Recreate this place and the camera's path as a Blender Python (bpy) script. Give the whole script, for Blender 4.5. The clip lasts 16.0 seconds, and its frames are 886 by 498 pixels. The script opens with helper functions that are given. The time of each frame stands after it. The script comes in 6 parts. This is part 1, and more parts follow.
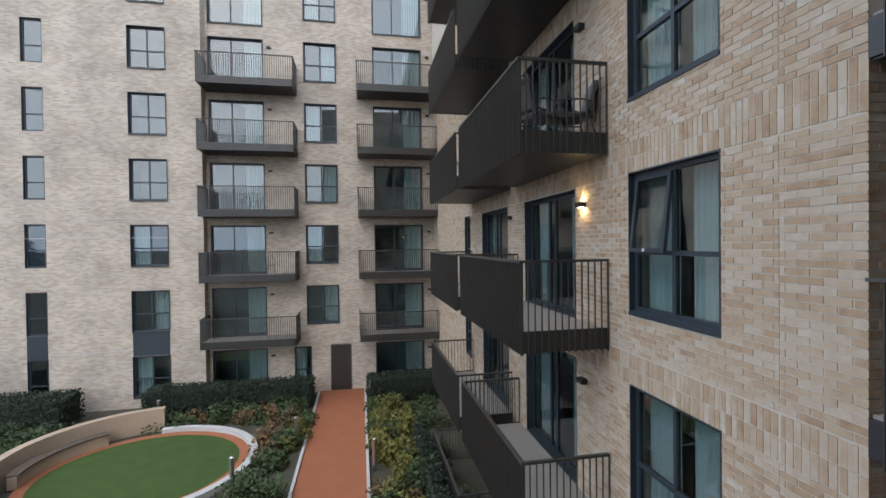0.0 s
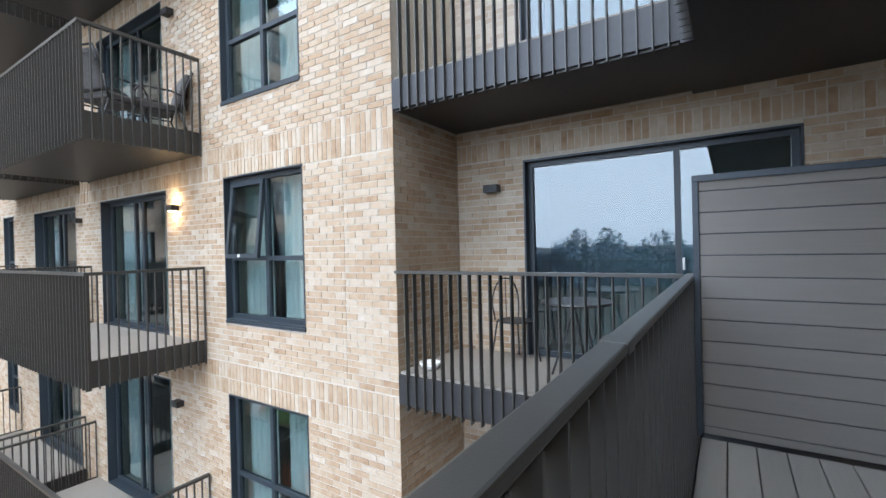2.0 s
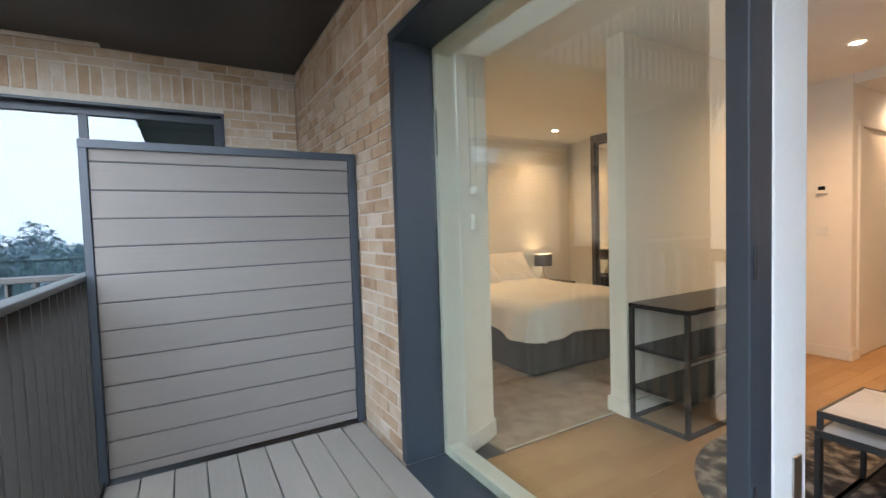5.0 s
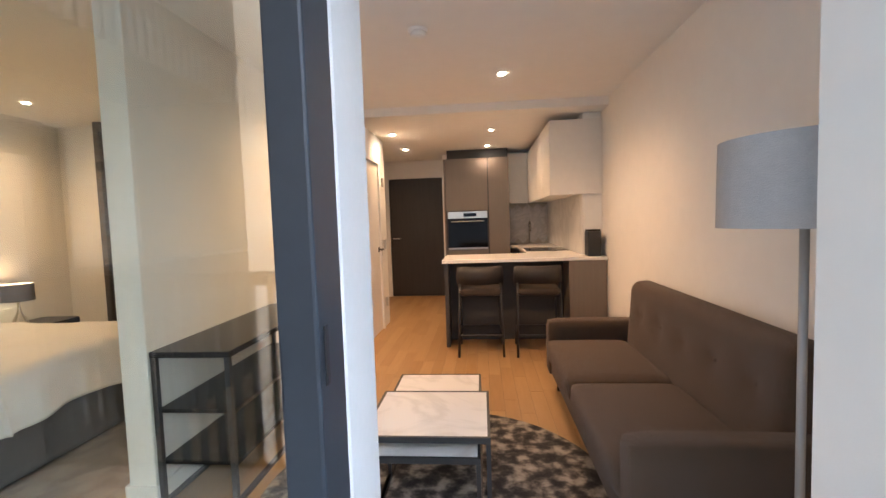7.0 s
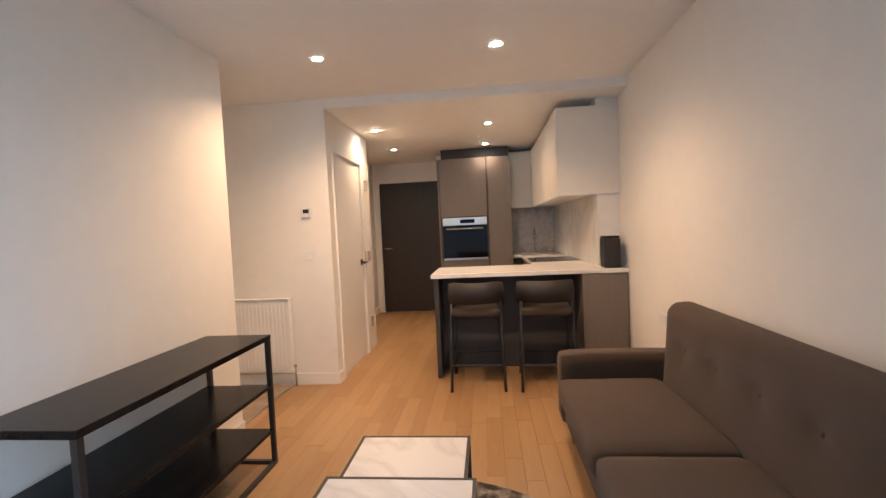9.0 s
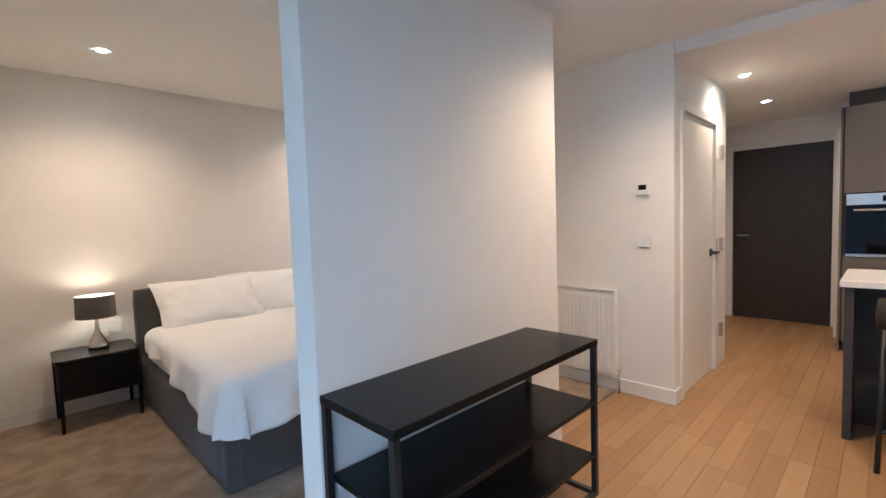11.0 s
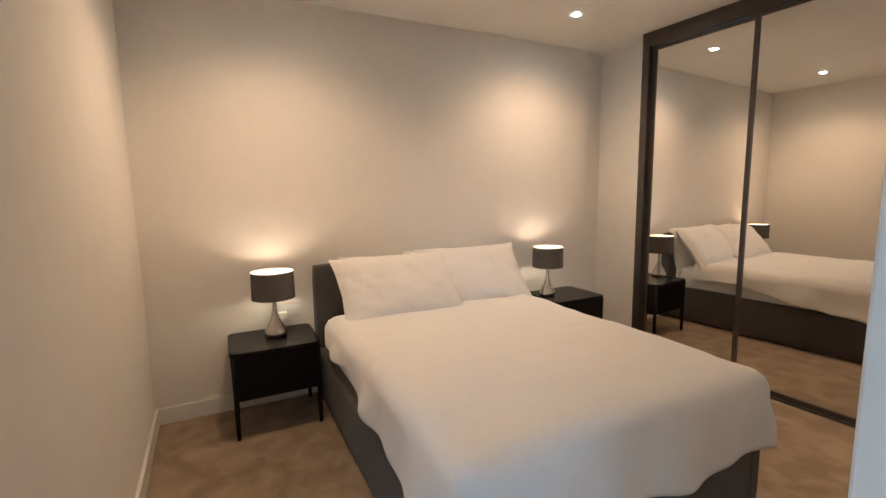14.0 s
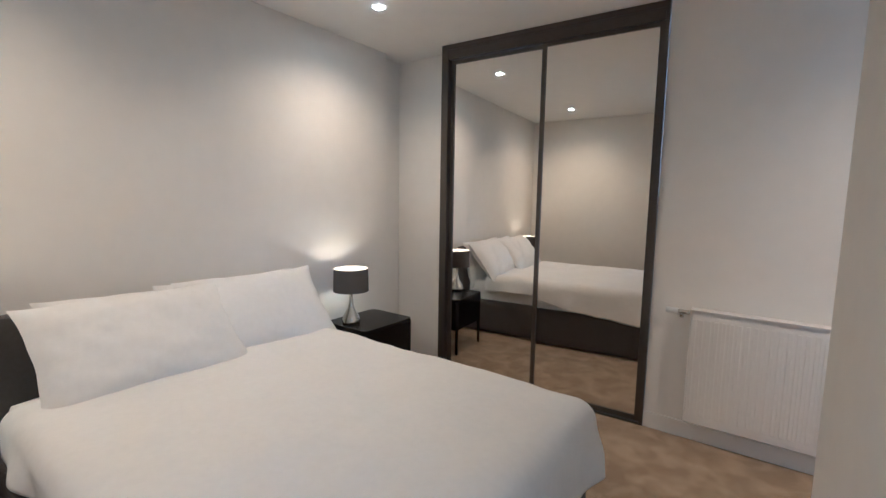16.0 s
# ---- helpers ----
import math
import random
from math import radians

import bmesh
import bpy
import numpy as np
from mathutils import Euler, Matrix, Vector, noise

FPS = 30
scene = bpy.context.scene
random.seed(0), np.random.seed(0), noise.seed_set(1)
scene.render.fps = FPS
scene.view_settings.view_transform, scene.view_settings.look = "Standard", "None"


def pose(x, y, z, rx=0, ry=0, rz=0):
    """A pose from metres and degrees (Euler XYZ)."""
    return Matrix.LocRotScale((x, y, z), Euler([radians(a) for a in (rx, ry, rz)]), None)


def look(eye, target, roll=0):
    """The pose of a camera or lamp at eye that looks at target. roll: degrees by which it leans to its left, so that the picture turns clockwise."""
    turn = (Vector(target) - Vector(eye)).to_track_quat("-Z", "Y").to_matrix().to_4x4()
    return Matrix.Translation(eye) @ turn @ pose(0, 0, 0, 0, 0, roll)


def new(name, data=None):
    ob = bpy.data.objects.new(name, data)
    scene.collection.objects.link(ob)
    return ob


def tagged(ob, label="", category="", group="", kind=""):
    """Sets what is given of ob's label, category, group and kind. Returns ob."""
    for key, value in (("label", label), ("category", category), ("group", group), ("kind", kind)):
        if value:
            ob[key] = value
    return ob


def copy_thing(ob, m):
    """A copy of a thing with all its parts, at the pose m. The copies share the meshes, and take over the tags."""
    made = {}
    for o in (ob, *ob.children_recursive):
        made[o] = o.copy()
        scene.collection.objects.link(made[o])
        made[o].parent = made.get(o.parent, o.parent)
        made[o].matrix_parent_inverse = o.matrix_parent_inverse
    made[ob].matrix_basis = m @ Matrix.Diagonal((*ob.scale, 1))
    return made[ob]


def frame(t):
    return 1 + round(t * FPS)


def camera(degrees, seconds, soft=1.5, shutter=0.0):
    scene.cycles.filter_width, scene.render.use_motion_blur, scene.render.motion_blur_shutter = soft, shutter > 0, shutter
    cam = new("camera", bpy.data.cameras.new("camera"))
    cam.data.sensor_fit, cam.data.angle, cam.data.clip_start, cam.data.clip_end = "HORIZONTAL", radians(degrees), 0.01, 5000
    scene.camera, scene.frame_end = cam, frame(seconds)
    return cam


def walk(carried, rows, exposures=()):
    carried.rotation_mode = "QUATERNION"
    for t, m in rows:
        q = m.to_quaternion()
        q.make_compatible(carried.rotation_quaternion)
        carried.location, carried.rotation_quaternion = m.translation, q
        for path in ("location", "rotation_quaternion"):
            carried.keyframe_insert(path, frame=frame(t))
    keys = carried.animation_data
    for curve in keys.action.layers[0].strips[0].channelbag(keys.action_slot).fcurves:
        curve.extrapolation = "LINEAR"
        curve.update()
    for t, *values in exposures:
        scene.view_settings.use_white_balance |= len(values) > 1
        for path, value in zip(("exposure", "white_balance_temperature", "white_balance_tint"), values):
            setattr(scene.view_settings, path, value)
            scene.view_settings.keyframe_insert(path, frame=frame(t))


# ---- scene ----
cam = camera(90.0, 16.0)
PATH = [
    (0, (-2.692, 2.519, 1.365), (-2.328, 4.485, 1.341), -0.7),
    (0.5, (-2.619, 2.475, 1.359), (-1.937, 4.355, 1.337), -0.9),
    (1, (-2.562, 2.407, 1.342), (-1.499, 4.101, 1.322), -1.1),
    (1.5, (-2.52, 2.363, 1.323), (-1.118, 3.789, 1.311), -1.3),
    (2, (-2.477, 2.353, 1.303), (-0.796, 3.437, 1.293), -1.4),
    (2.5, (-2.429, 2.299, 1.267), (-0.586, 3.075, 1.244), -1.6),
    (3, (-2.367, 2.254, 1.235), (-0.447, 2.811, 1.196), -2.0),
    (3.2, (-2.335, 2.259, 1.215), (-0.387, 2.709, 1.179), -2.0),
    (5.3, (-1.796, 2.06, 1.26), (-0.224, 0.828, 1.158), -1.9),
    (5.5, (-1.752, 2.009, 1.275), (-0.3, 0.638, 1.166), -2.0),
    (6, (-1.673, 1.871, 1.281), (-0.554, 0.218, 1.158), -1.8),
    (6.5, (-1.626, 1.736, 1.295), (-1.005, -0.161, 1.169), -1.6),
    (7, (-1.595, 1.619, 1.305), (-1.417, -0.37, 1.178), -1.9),
    (7.5, (-1.622, 1.469, 1.307), (-1.595, -0.527, 1.186), -2.2),
    (8, (-1.676, 1.283, 1.301), (-1.646, -0.715, 1.206), -2.0),
    (8.2, (-1.689, 1.221, 1.3), (-1.654, -0.776, 1.207), -2.0),
    (10.3, (-1.557, 0.479, 1.282), (-0.62, -1.285, 1.183), -2.0),
    (10.5, (-1.52, 0.459, 1.285), (-0.436, -1.217, 1.171), -1.5),
    (11, (-1.361, 0.442, 1.303), (0.054, -0.966, 1.181), -1.9),
    (11.5, (-1.142, 0.437, 1.292), (0.5, -0.699, 1.162), -1.9),
    (12, (-0.931, 0.425, 1.294), (0.862, -0.445, 1.132), -2.3),
    (12.5, (-0.721, 0.316, 1.287), (1.137, -0.401, 1.11), -1.6),
    (13, (-0.494, 0.31, 1.321), (1.353, -0.425, 1.102), -1.1),
    (13.5, (-0.277, 0.309, 1.306), (1.537, -0.499, 1.068), -1.2),
    (14, (-0.071, 0.239, 1.306), (1.703, -0.647, 1.046), -0.9),
    (14.5, (0.079, 0.168, 1.319), (1.796, -0.818, 1.037), -0.3),
    (15, (0.21, 0.12, 1.328), (1.76, -1.11, 1.032), 0.3),
    (15.5, (0.282, 0.078, 1.332), (1.602, -1.398, 1.05), 0.4),
    (16, (0.359, 0.022, 1.343), (1.53, -1.584, 1.116), 0.9),
]
EXPOSURES = [
    (0.0, 0.67, 6300, 11), (0.5, 1.32, 6350, 10), (1.0, 1.62, 6300, 10), (2.0, 1.98, 6200, 10), (3.0, 2.34, 6200, 11), (5.5, 2.98, 6450, 11), (7.0, 3.12, 6150, 13),
    (8.0, 3.05, 6150, 13), (10.5, 3.05, 4650, 4), (11.2, 2.8, 4700, 5), (12.3, 2.65, 5450, 9), (13.2, 2.7, 6200, 14), (13.6, 2.65, 6150, 14), (14.1, 2.63, 5200, 5), (14.6, 2.63, 4800, 3), (15.2, 2.63, 4450, 1), (16.0, 2.62, 4300, 1),
]
walk(cam, [(t, look(eye, target, roll)) for t, eye, target, roll in PATH], EXPOSURES)

# ---------------------------------------------------------------- world, sun, exposure
world = bpy.data.worlds.new("sky")
scene.world = world
world.use_nodes = True
wn = world.node_tree.nodes
sky = wn.new("ShaderNodeTexSky")
sky.sky_type = "NISHITA"
sky.sun_disc = False
sky.sun_elevation = radians(38)
sky.sun_rotation = radians(200)
sky.air_density, sky.dust_density, sky.ozone_density = 1.0, 6.0, 1.0
wn["Background"].inputs["Strength"].default_value = 0.14
veil = wn.new("ShaderNodeMixRGB")
veil.inputs[0].default_value = 0.75
veil.inputs[2].default_value = (9.4, 11.0, 13.4, 1)
world.node_tree.links.new(sky.outputs["Color"], veil.inputs[1])
world.node_tree.links.new(veil.outputs["Color"], wn["Background"].inputs["Color"])

sun = new("sun", bpy.data.lights.new("sun", "SUN"))
sun.data.energy, sun.data.angle, sun.data.color = 0.5, radians(25), (1.0, 0.97, 0.93)
sun.matrix_world = look((-20, 8, 30), (0, 10, 0))

# added fill lamp in the flat's glazed opening, boosting the sky's light indoors
sky_fill = new("window_sky_fill", bpy.data.lights.new("window_sky_fill", "AREA"))
sky_fill.data.shape, sky_fill.data.size, sky_fill.data.size_y = "RECTANGLE", 2.36, 2.05
sky_fill.data.energy, sky_fill.data.color = 1.6, (0.60, 0.81, 1.0)
sky_fill.matrix_world = look((-1.06, 0.88, 1.12), (-1.06, 0.0, 1.12))


# ---------------------------------------------------------------- materials
def mat(name, color, rough=0.6, metal=0.0, spec=0.5, vary=0.0, scale=8.0, bump=0.0, bump_scale=60.0, pieces=0.0, trans=0.0, coat=0.0, sheen=0.0, stretch=(1, 1, 1)):
    """A surface with grain at two scales; pieces: how far single pieces differ in brightness."""
    m = bpy.data.materials.new(name)
    m.use_nodes = True
    nt = m.node_tree
    n, l = nt.nodes, nt.links
    b = n["Principled BSDF"]
    b.inputs["Roughness"].default_value = rough
    b.inputs["Metallic"].default_value = metal
    b.inputs["Specular IOR Level"].default_value = spec
    b.inputs["Transmission Weight"].default_value = trans
    b.inputs["Coat Weight"].default_value = coat
    b.inputs["Sheen Weight"].default_value = sheen
    b.inputs["Base Color"].default_value = (*color, 1)
    if vary or bump:
        tc = n.new("ShaderNodeTexCoord")
        mp = n.new("ShaderNodeMapping")
        mp.inputs["Scale"].default_value = stretch
        l.new(tc.outputs["Object"], mp.inputs["Vector"])
    out = None
    if vary:
        big = n.new("ShaderNodeTexNoise")
        big.inputs["Scale"].default_value = scale
        big.inputs["Detail"].default_value = 6
        fine = n.new("ShaderNodeTexNoise")
        fine.inputs["Scale"].default_value = scale * 9
        l.new(mp.outputs["Vector"], big.inputs["Vector"])
        l.new(mp.outputs["Vector"], fine.inputs["Vector"])
        add = n.new("ShaderNodeMath")
        add.operation = "ADD"
        l.new(big.outputs["Fac"], add.inputs[0])
        l.new(fine.outputs["Fac"], add.inputs[1])
        rng = n.new("ShaderNodeMapRange")
        rng.inputs["From Min"].default_value, rng.inputs["From Max"].default_value = 0.6, 1.4
        rng.inputs["To Min"].default_value, rng.inputs["To Max"].default_value = 1 - vary, 1 + vary
        l.new(add.outputs[0], rng.inputs["Value"])
        out = rng.outputs["Result"]
    if pieces:
        oi, geo, s, fr = (n.new(k) for k in ("ShaderNodeObjectInfo", "ShaderNodeNewGeometry", "ShaderNodeMath", "ShaderNodeMath"))
        s.operation, fr.operation = "ADD", "FRACT"
        l.new(oi.outputs["Random"], s.inputs[0])
        l.new(geo.outputs["Random Per Island"], s.inputs[1])
        l.new(s.outputs[0], fr.inputs[0])
        rp = n.new("ShaderNodeMapRange")
        rp.inputs["To Min"].default_value, rp.inputs["To Max"].default_value = 1 - pieces, 1 + pieces
        l.new(fr.outputs[0], rp.inputs["Value"])
        if out:
            mu = n.new("ShaderNodeMath")
            mu.operation = "MULTIPLY"
            l.new(out, mu.inputs[0])
            l.new(rp.outputs["Result"], mu.inputs[1])
            out = mu.outputs[0]
        else:
            out = rp.outputs["Result"]
    if out:
        sc = n.new("ShaderNodeVectorMath")
        sc.operation = "SCALE"
        sc.inputs[0].default_value = color
        l.new(out, sc.inputs["Scale"])
        l.new(sc.outputs["Vector"], b.inputs["Base Color"])
    if bump:
        tx = n.new("ShaderNodeTexNoise")
        tx.inputs["Scale"].default_value = bump_scale
        tx.inputs["Detail"].default_value = 4
        l.new(mp.outputs["Vector"], tx.inputs["Vector"])
        bp = n.new("ShaderNodeBump")
        bp.inputs["Strength"].default_value = bump
        bp.inputs["Distance"].default_value = 0.01
        l.new(tx.outputs["Fac"], bp.inputs["Height"])
        l.new(bp.outputs["Normal"], b.inputs["Normal"])
    return m


def ramp_mat(name, stops, rough, bump=0.3, bump_scale=90.0, noise_scale=5.0, stretch=(1, 1, 1), mix=0.5, spec=0.4, detail=6.0):
    """Pieces coloured along a ramp, by the piece and by a stain noise."""
    m = bpy.data.materials.new(name)
    m.use_nodes = True
    n, l = m.node_tree.nodes, m.node_tree.links
    b = n["Principled BSDF"]
    b.inputs["Roughness"].default_value = rough
    b.inputs["Specular IOR Level"].default_value = spec
    oi, geo, s, fr = (n.new(k) for k in ("ShaderNodeObjectInfo", "ShaderNodeNewGeometry", "ShaderNodeMath", "ShaderNodeMath"))
    s.operation, fr.operation = "ADD", "FRACT"
    l.new(oi.outputs["Random"], s.inputs[0])
    l.new(geo.outputs["Random Per Island"], s.inputs[1])
    l.new(s.outputs[0], fr.inputs[0])
    tc, mp, tx = (n.new(k) for k in ("ShaderNodeTexCoord", "ShaderNodeMapping", "ShaderNodeTexNoise"))
    mp.inputs["Scale"].default_value = stretch
    tx.inputs["Scale"].default_value, tx.inputs["Detail"].default_value = noise_scale, detail
    l.new(tc.outputs["Object"], mp.inputs["Vector"])
    off = n.new("ShaderNodeVectorMath")
    off.operation = "ADD"
    comb = n.new("ShaderNodeCombineXYZ")
    mul = n.new("ShaderNodeMath")
    mul.operation = "MULTIPLY"
    mul.inputs[1].default_value = 37.0
    l.new(fr.outputs[0], mul.inputs[0])
    l.new(mul.outputs[0], comb.inputs[0])
    l.new(mp.outputs["Vector"], off.inputs[0])
    l.new(comb.outputs[0], off.inputs[1])
    l.new(off.outputs["Vector"], tx.inputs["Vector"])
    mx = n.new("ShaderNodeMix")
    mx.inputs["Factor"].default_value = mix
    l.new(fr.outputs[0], mx.inputs["A"])
    l.new(tx.outputs["Fac"], mx.inputs["B"])
    rp = n.new("ShaderNodeValToRGB")
    while len(rp.color_ramp.elements) < len(stops):
        rp.color_ramp.elements.new(0.5)
    for e, (p, c) in zip(rp.color_ramp.elements, stops):
        e.position, e.color = p, (*c, 1)
    l.new(mx.outputs["Result"], rp.inputs["Fac"])
    l.new(rp.outputs["Color"], b.inputs["Base Color"])
    fine = n.new("ShaderNodeTexNoise")
    fine.inputs["Scale"].default_value, fine.inputs["Detail"].default_value = bump_scale, 5
    l.new(off.outputs["Vector"], fine.inputs["Vector"])
    bp = n.new("ShaderNodeBump")
    bp.inputs["Strength"].default_value, bp.inputs["Distance"].default_value = bump, 0.006
    l.new(fine.outputs["Fac"], bp.inputs["Height"])
    l.new(bp.outputs["Normal"], b.inputs["Normal"])
    return m


def far_brick_mat(name):
    """Brickwork for walls too far off to tell the bricks apart by their edges."""
    m = bpy.data.materials.new(name)
    m.use_nodes = True
    n, l = m.node_tree.nodes, m.node_tree.links
    b = n["Principled BSDF"]
    b.inputs["Roughness"].default_value = 0.9
    tc, sep, comb = n.new("ShaderNodeTexCoord"), n.new("ShaderNodeSeparateXYZ"), n.new("ShaderNodeCombineXYZ")
    l.new(tc.outputs["Object"], sep.inputs[0])
    add = n.new("ShaderNodeMath")
    l.new(sep.outputs["X"], add.inputs[0])
    l.new(sep.outputs["Y"], add.inputs[1])
    l.new(add.outputs[0], comb.inputs["X"])
    l.new(sep.outputs["Z"], comb.inputs["Y"])
    br = n.new("ShaderNodeTexBrick")
    br.inputs["Scale"].default_value = 1.0
    br.inputs["Brick Width"].default_value, br.inputs["Row Height"].default_value = 0.225, 0.075
    br.inputs["Mortar Size"].default_value = 0.006
    br.inputs["Bias"].default_value = -0.1
    br.inputs["Color1"].default_value = (0.46, 0.40, 0.325, 1)
    br.inputs["Color2"].default_value = (0.33, 0.26, 0.195, 1)
    br.inputs["Mortar"].default_value = (0.46, 0.415, 0.355, 1)
    l.new(comb.outputs[0], br.inputs["Vector"])
    tx = n.new("ShaderNodeTexNoise")
    tx.inputs["Scale"].default_value, tx.inputs["Detail"].default_value = 0.6, 8
    l.new(comb.outputs[0], tx.inputs["Vector"])
    rng = n.new("ShaderNodeMapRange")
    rng.inputs["From Min"].default_value, rng.inputs["From Max"].default_value = 0.3, 0.7
    rng.inputs["To Min"].default_value, rng.inputs["To Max"].default_value = 0.85, 1.2
    l.new(tx.outputs["Fac"], rng.inputs["Value"])
    sc = n.new("ShaderNodeVectorMath")
    sc.operation = "SCALE"
    l.new(br.outputs["Color"], sc.inputs[0])
    l.new(rng.outputs["Result"], sc.inputs["Scale"])
    l.new(sc.outputs["Vector"], b.inputs["Base Color"])
    bp = n.new("ShaderNodeBump")
    bp.inputs["Strength"].default_value, bp.inputs["Distance"].default_value = 0.5, 0.01
    l.new(br.outputs["Fac"], bp.inputs["Height"])
    bp.invert = True
    l.new(bp.outputs["Normal"], b.inputs["Normal"])
    return m


def glass_mat(name, tint=(0.93, 0.97, 0.95), gloss=1.0):
    """A thin pane: what is behind shows through, and it mirrors more at a slant."""
    m = bpy.data.materials.new(name)
    m.use_nodes = True
    n, l = m.node_tree.nodes, m.node_tree.links
    n.remove(n["Principled BSDF"])
    t, g, mx, fr, mul, pw = (n.new(k) for k in ("ShaderNodeBsdfTransparent", "ShaderNodeBsdfGlossy", "ShaderNodeMixShader", "ShaderNodeLayerWeight", "ShaderNodeMath", "ShaderNodeMath"))
    t.inputs["Color"].default_value = (*tint, 1)
    g.inputs["Roughness"].default_value = 0.005
    fr.inputs["Blend"].default_value = 0.5
    pw.operation, pw.inputs[1].default_value = "POWER", 4.0
    l.new(fr.outputs["Facing"], pw.inputs[0])
    mul.operation, mul.use_clamp = "MULTIPLY_ADD", True
    mul.inputs[1].default_value, mul.inputs[2].default_value = 0.8, 0.045 * gloss
    l.new(pw.outputs[0], mul.inputs[0])
    l.new(mul.outputs[0], mx.inputs["Fac"])
    l.new(t.outputs[0], mx.inputs[1])
    l.new(g.outputs[0], mx.inputs[2])
    l.new(mx.outputs[0], n["Material Output"].inputs["Surface"])
    return m


def carpet_mat(name, dark, light):
    """Cut pile with brushed patches: broad soft marks, and a fine pile relief."""
    m = bpy.data.materials.new(name)
    m.use_nodes = True
    n, l = m.node_tree.nodes, m.node_tree.links
    b = n["Principled BSDF"]
    b.inputs["Roughness"].default_value, b.inputs["Sheen Weight"].default_value = 0.98, 0.25
    tc, marks, pile, add, rp, bp = (n.new(k) for k in ("ShaderNodeTexCoord", "ShaderNodeTexNoise", "ShaderNodeTexNoise", "ShaderNodeMath", "ShaderNodeValToRGB", "ShaderNodeBump"))
    marks.inputs["Scale"].default_value, marks.inputs["Detail"].default_value, marks.inputs["Distortion"].default_value = 7.5, 3.0, 0.4
    pile.inputs["Scale"].default_value, pile.inputs["Detail"].default_value = 260.0, 2.0
    l.new(tc.outputs["Object"], marks.inputs["Vector"])
    l.new(tc.outputs["Object"], pile.inputs["Vector"])
    add.operation = "MULTIPLY_ADD"
    add.inputs[1].default_value = 0.22
    l.new(pile.outputs["Fac"], add.inputs[0])
    l.new(marks.outputs["Fac"], add.inputs[2])
    rp.color_ramp.elements[0].position, rp.color_ramp.elements[0].color = 0.50, (*dark, 1)
    rp.color_ramp.elements[1].position, rp.color_ramp.elements[1].color = 0.76, (*light, 1)
    l.new(add.outputs[0], rp.inputs["Fac"])
    l.new(rp.outputs["Color"], b.inputs["Base Color"])
    bp.inputs["Strength"].default_value, bp.inputs["Distance"].default_value = 0.5, 0.008
    l.new(pile.outputs["Fac"], bp.inputs["Height"])
    l.new(bp.outputs["Normal"], b.inputs["Normal"])
    return m


def glow_mat(name, color, strength):
    m = bpy.data.materials.new(name)
    m.use_nodes = True
    b = m.node_tree.nodes["Principled BSDF"]
    b.inputs["Base Color"].default_value = (*color, 1)
    b.inputs["Emission Color"].default_value = (*color, 1)
    b.inputs["Emission Strength"].default_value = strength
    return m


def marble_mat(name, base, vein, scale=3.0, rough=0.25, sharp=0.06):
    m = bpy.data.materials.new(name)
    m.use_nodes = True
    n, l = m.node_tree.nodes, m.node_tree.links
    b = n["Principled BSDF"]
    b.inputs["Roughness"].default_value = rough
    tc, tx, ab, rp = (n.new(k) for k in ("ShaderNodeTexCoord", "ShaderNodeTexNoise", "ShaderNodeMath", "ShaderNodeValToRGB"))
    tx.inputs["Scale"].default_value, tx.inputs["Detail"].default_value, tx.inputs["Distortion"].default_value = scale, 7, 1.4
    l.new(tc.outputs["Object"], tx.inputs["Vector"])
    sub = n.new("ShaderNodeMath")
    sub.operation = "SUBTRACT"
    sub.inputs[1].default_value = 0.5
    l.new(tx.outputs["Fac"], sub.inputs[0])
    ab.operation = "ABSOLUTE"
    l.new(sub.outputs[0], ab.inputs[0])
    rp.color_ramp.elements[0].position, rp.color_ramp.elements[0].color = 0.0, (*vein, 1)
    rp.color_ramp.elements[1].position, rp.color_ramp.elements[1].color = sharp, (*base, 1)
    l.new(ab.outputs[0], rp.inputs["Fac"])
    l.new(rp.outputs["Color"], b.inputs["Base Color"])
    return m


BRICK = ramp_mat("buff_brick", [(0.10, (0.19, 0.11, 0.065)), (0.30, (0.35, 0.24, 0.15)), (0.5, (0.42, 0.32, 0.22)), (0.70, (0.46, 0.385, 0.30)), (0.92, (0.58, 0.53, 0.47))], 0.9, bump=0.7, bump_scale=55, noise_scale=9, mix=0.6)
MORTAR = mat("lime_mortar", (0.50, 0.45, 0.375), 0.95, vary=0.15, scale=3, bump=0.5, bump_scale=80)
FAR_BRICK = far_brick_mat("buff_brickwork")
ANTHRACITE = mat("anthracite_powder_coat", (0.032, 0.034, 0.038), 0.45, vary=0.15, scale=4, bump=0.05, bump_scale=300)
BRONZE = mat("dark_bronze_metal", (0.044, 0.042, 0.037), 0.36, vary=0.12, scale=3, bump=0.05, bump_scale=250)
FRAME = mat("dark_grey_window_frame", (0.025, 0.034, 0.043), 0.4, vary=0.1, scale=5)
SOFFIT = mat("black_soffit_board", (0.026, 0.026, 0.028), 0.45, vary=0.2, scale=2)
DECK = ramp_mat("grey_composite_deck", [(0.0, (0.20, 0.18, 0.155)), (1.0, (0.28, 0.255, 0.22))], 0.6, bump=0.25, bump_scale=120, noise_scale=10, stretch=(0.3, 8, 8), mix=0.6)
SCREEN = ramp_mat("grey_composite_board", [(0.0, (0.150, 0.136, 0.118)), (1.0, (0.190, 0.173, 0.152))], 0.62, bump=0.2, bump_scale=140, noise_scale=8, stretch=(8, 0.4, 8), mix=0.6)
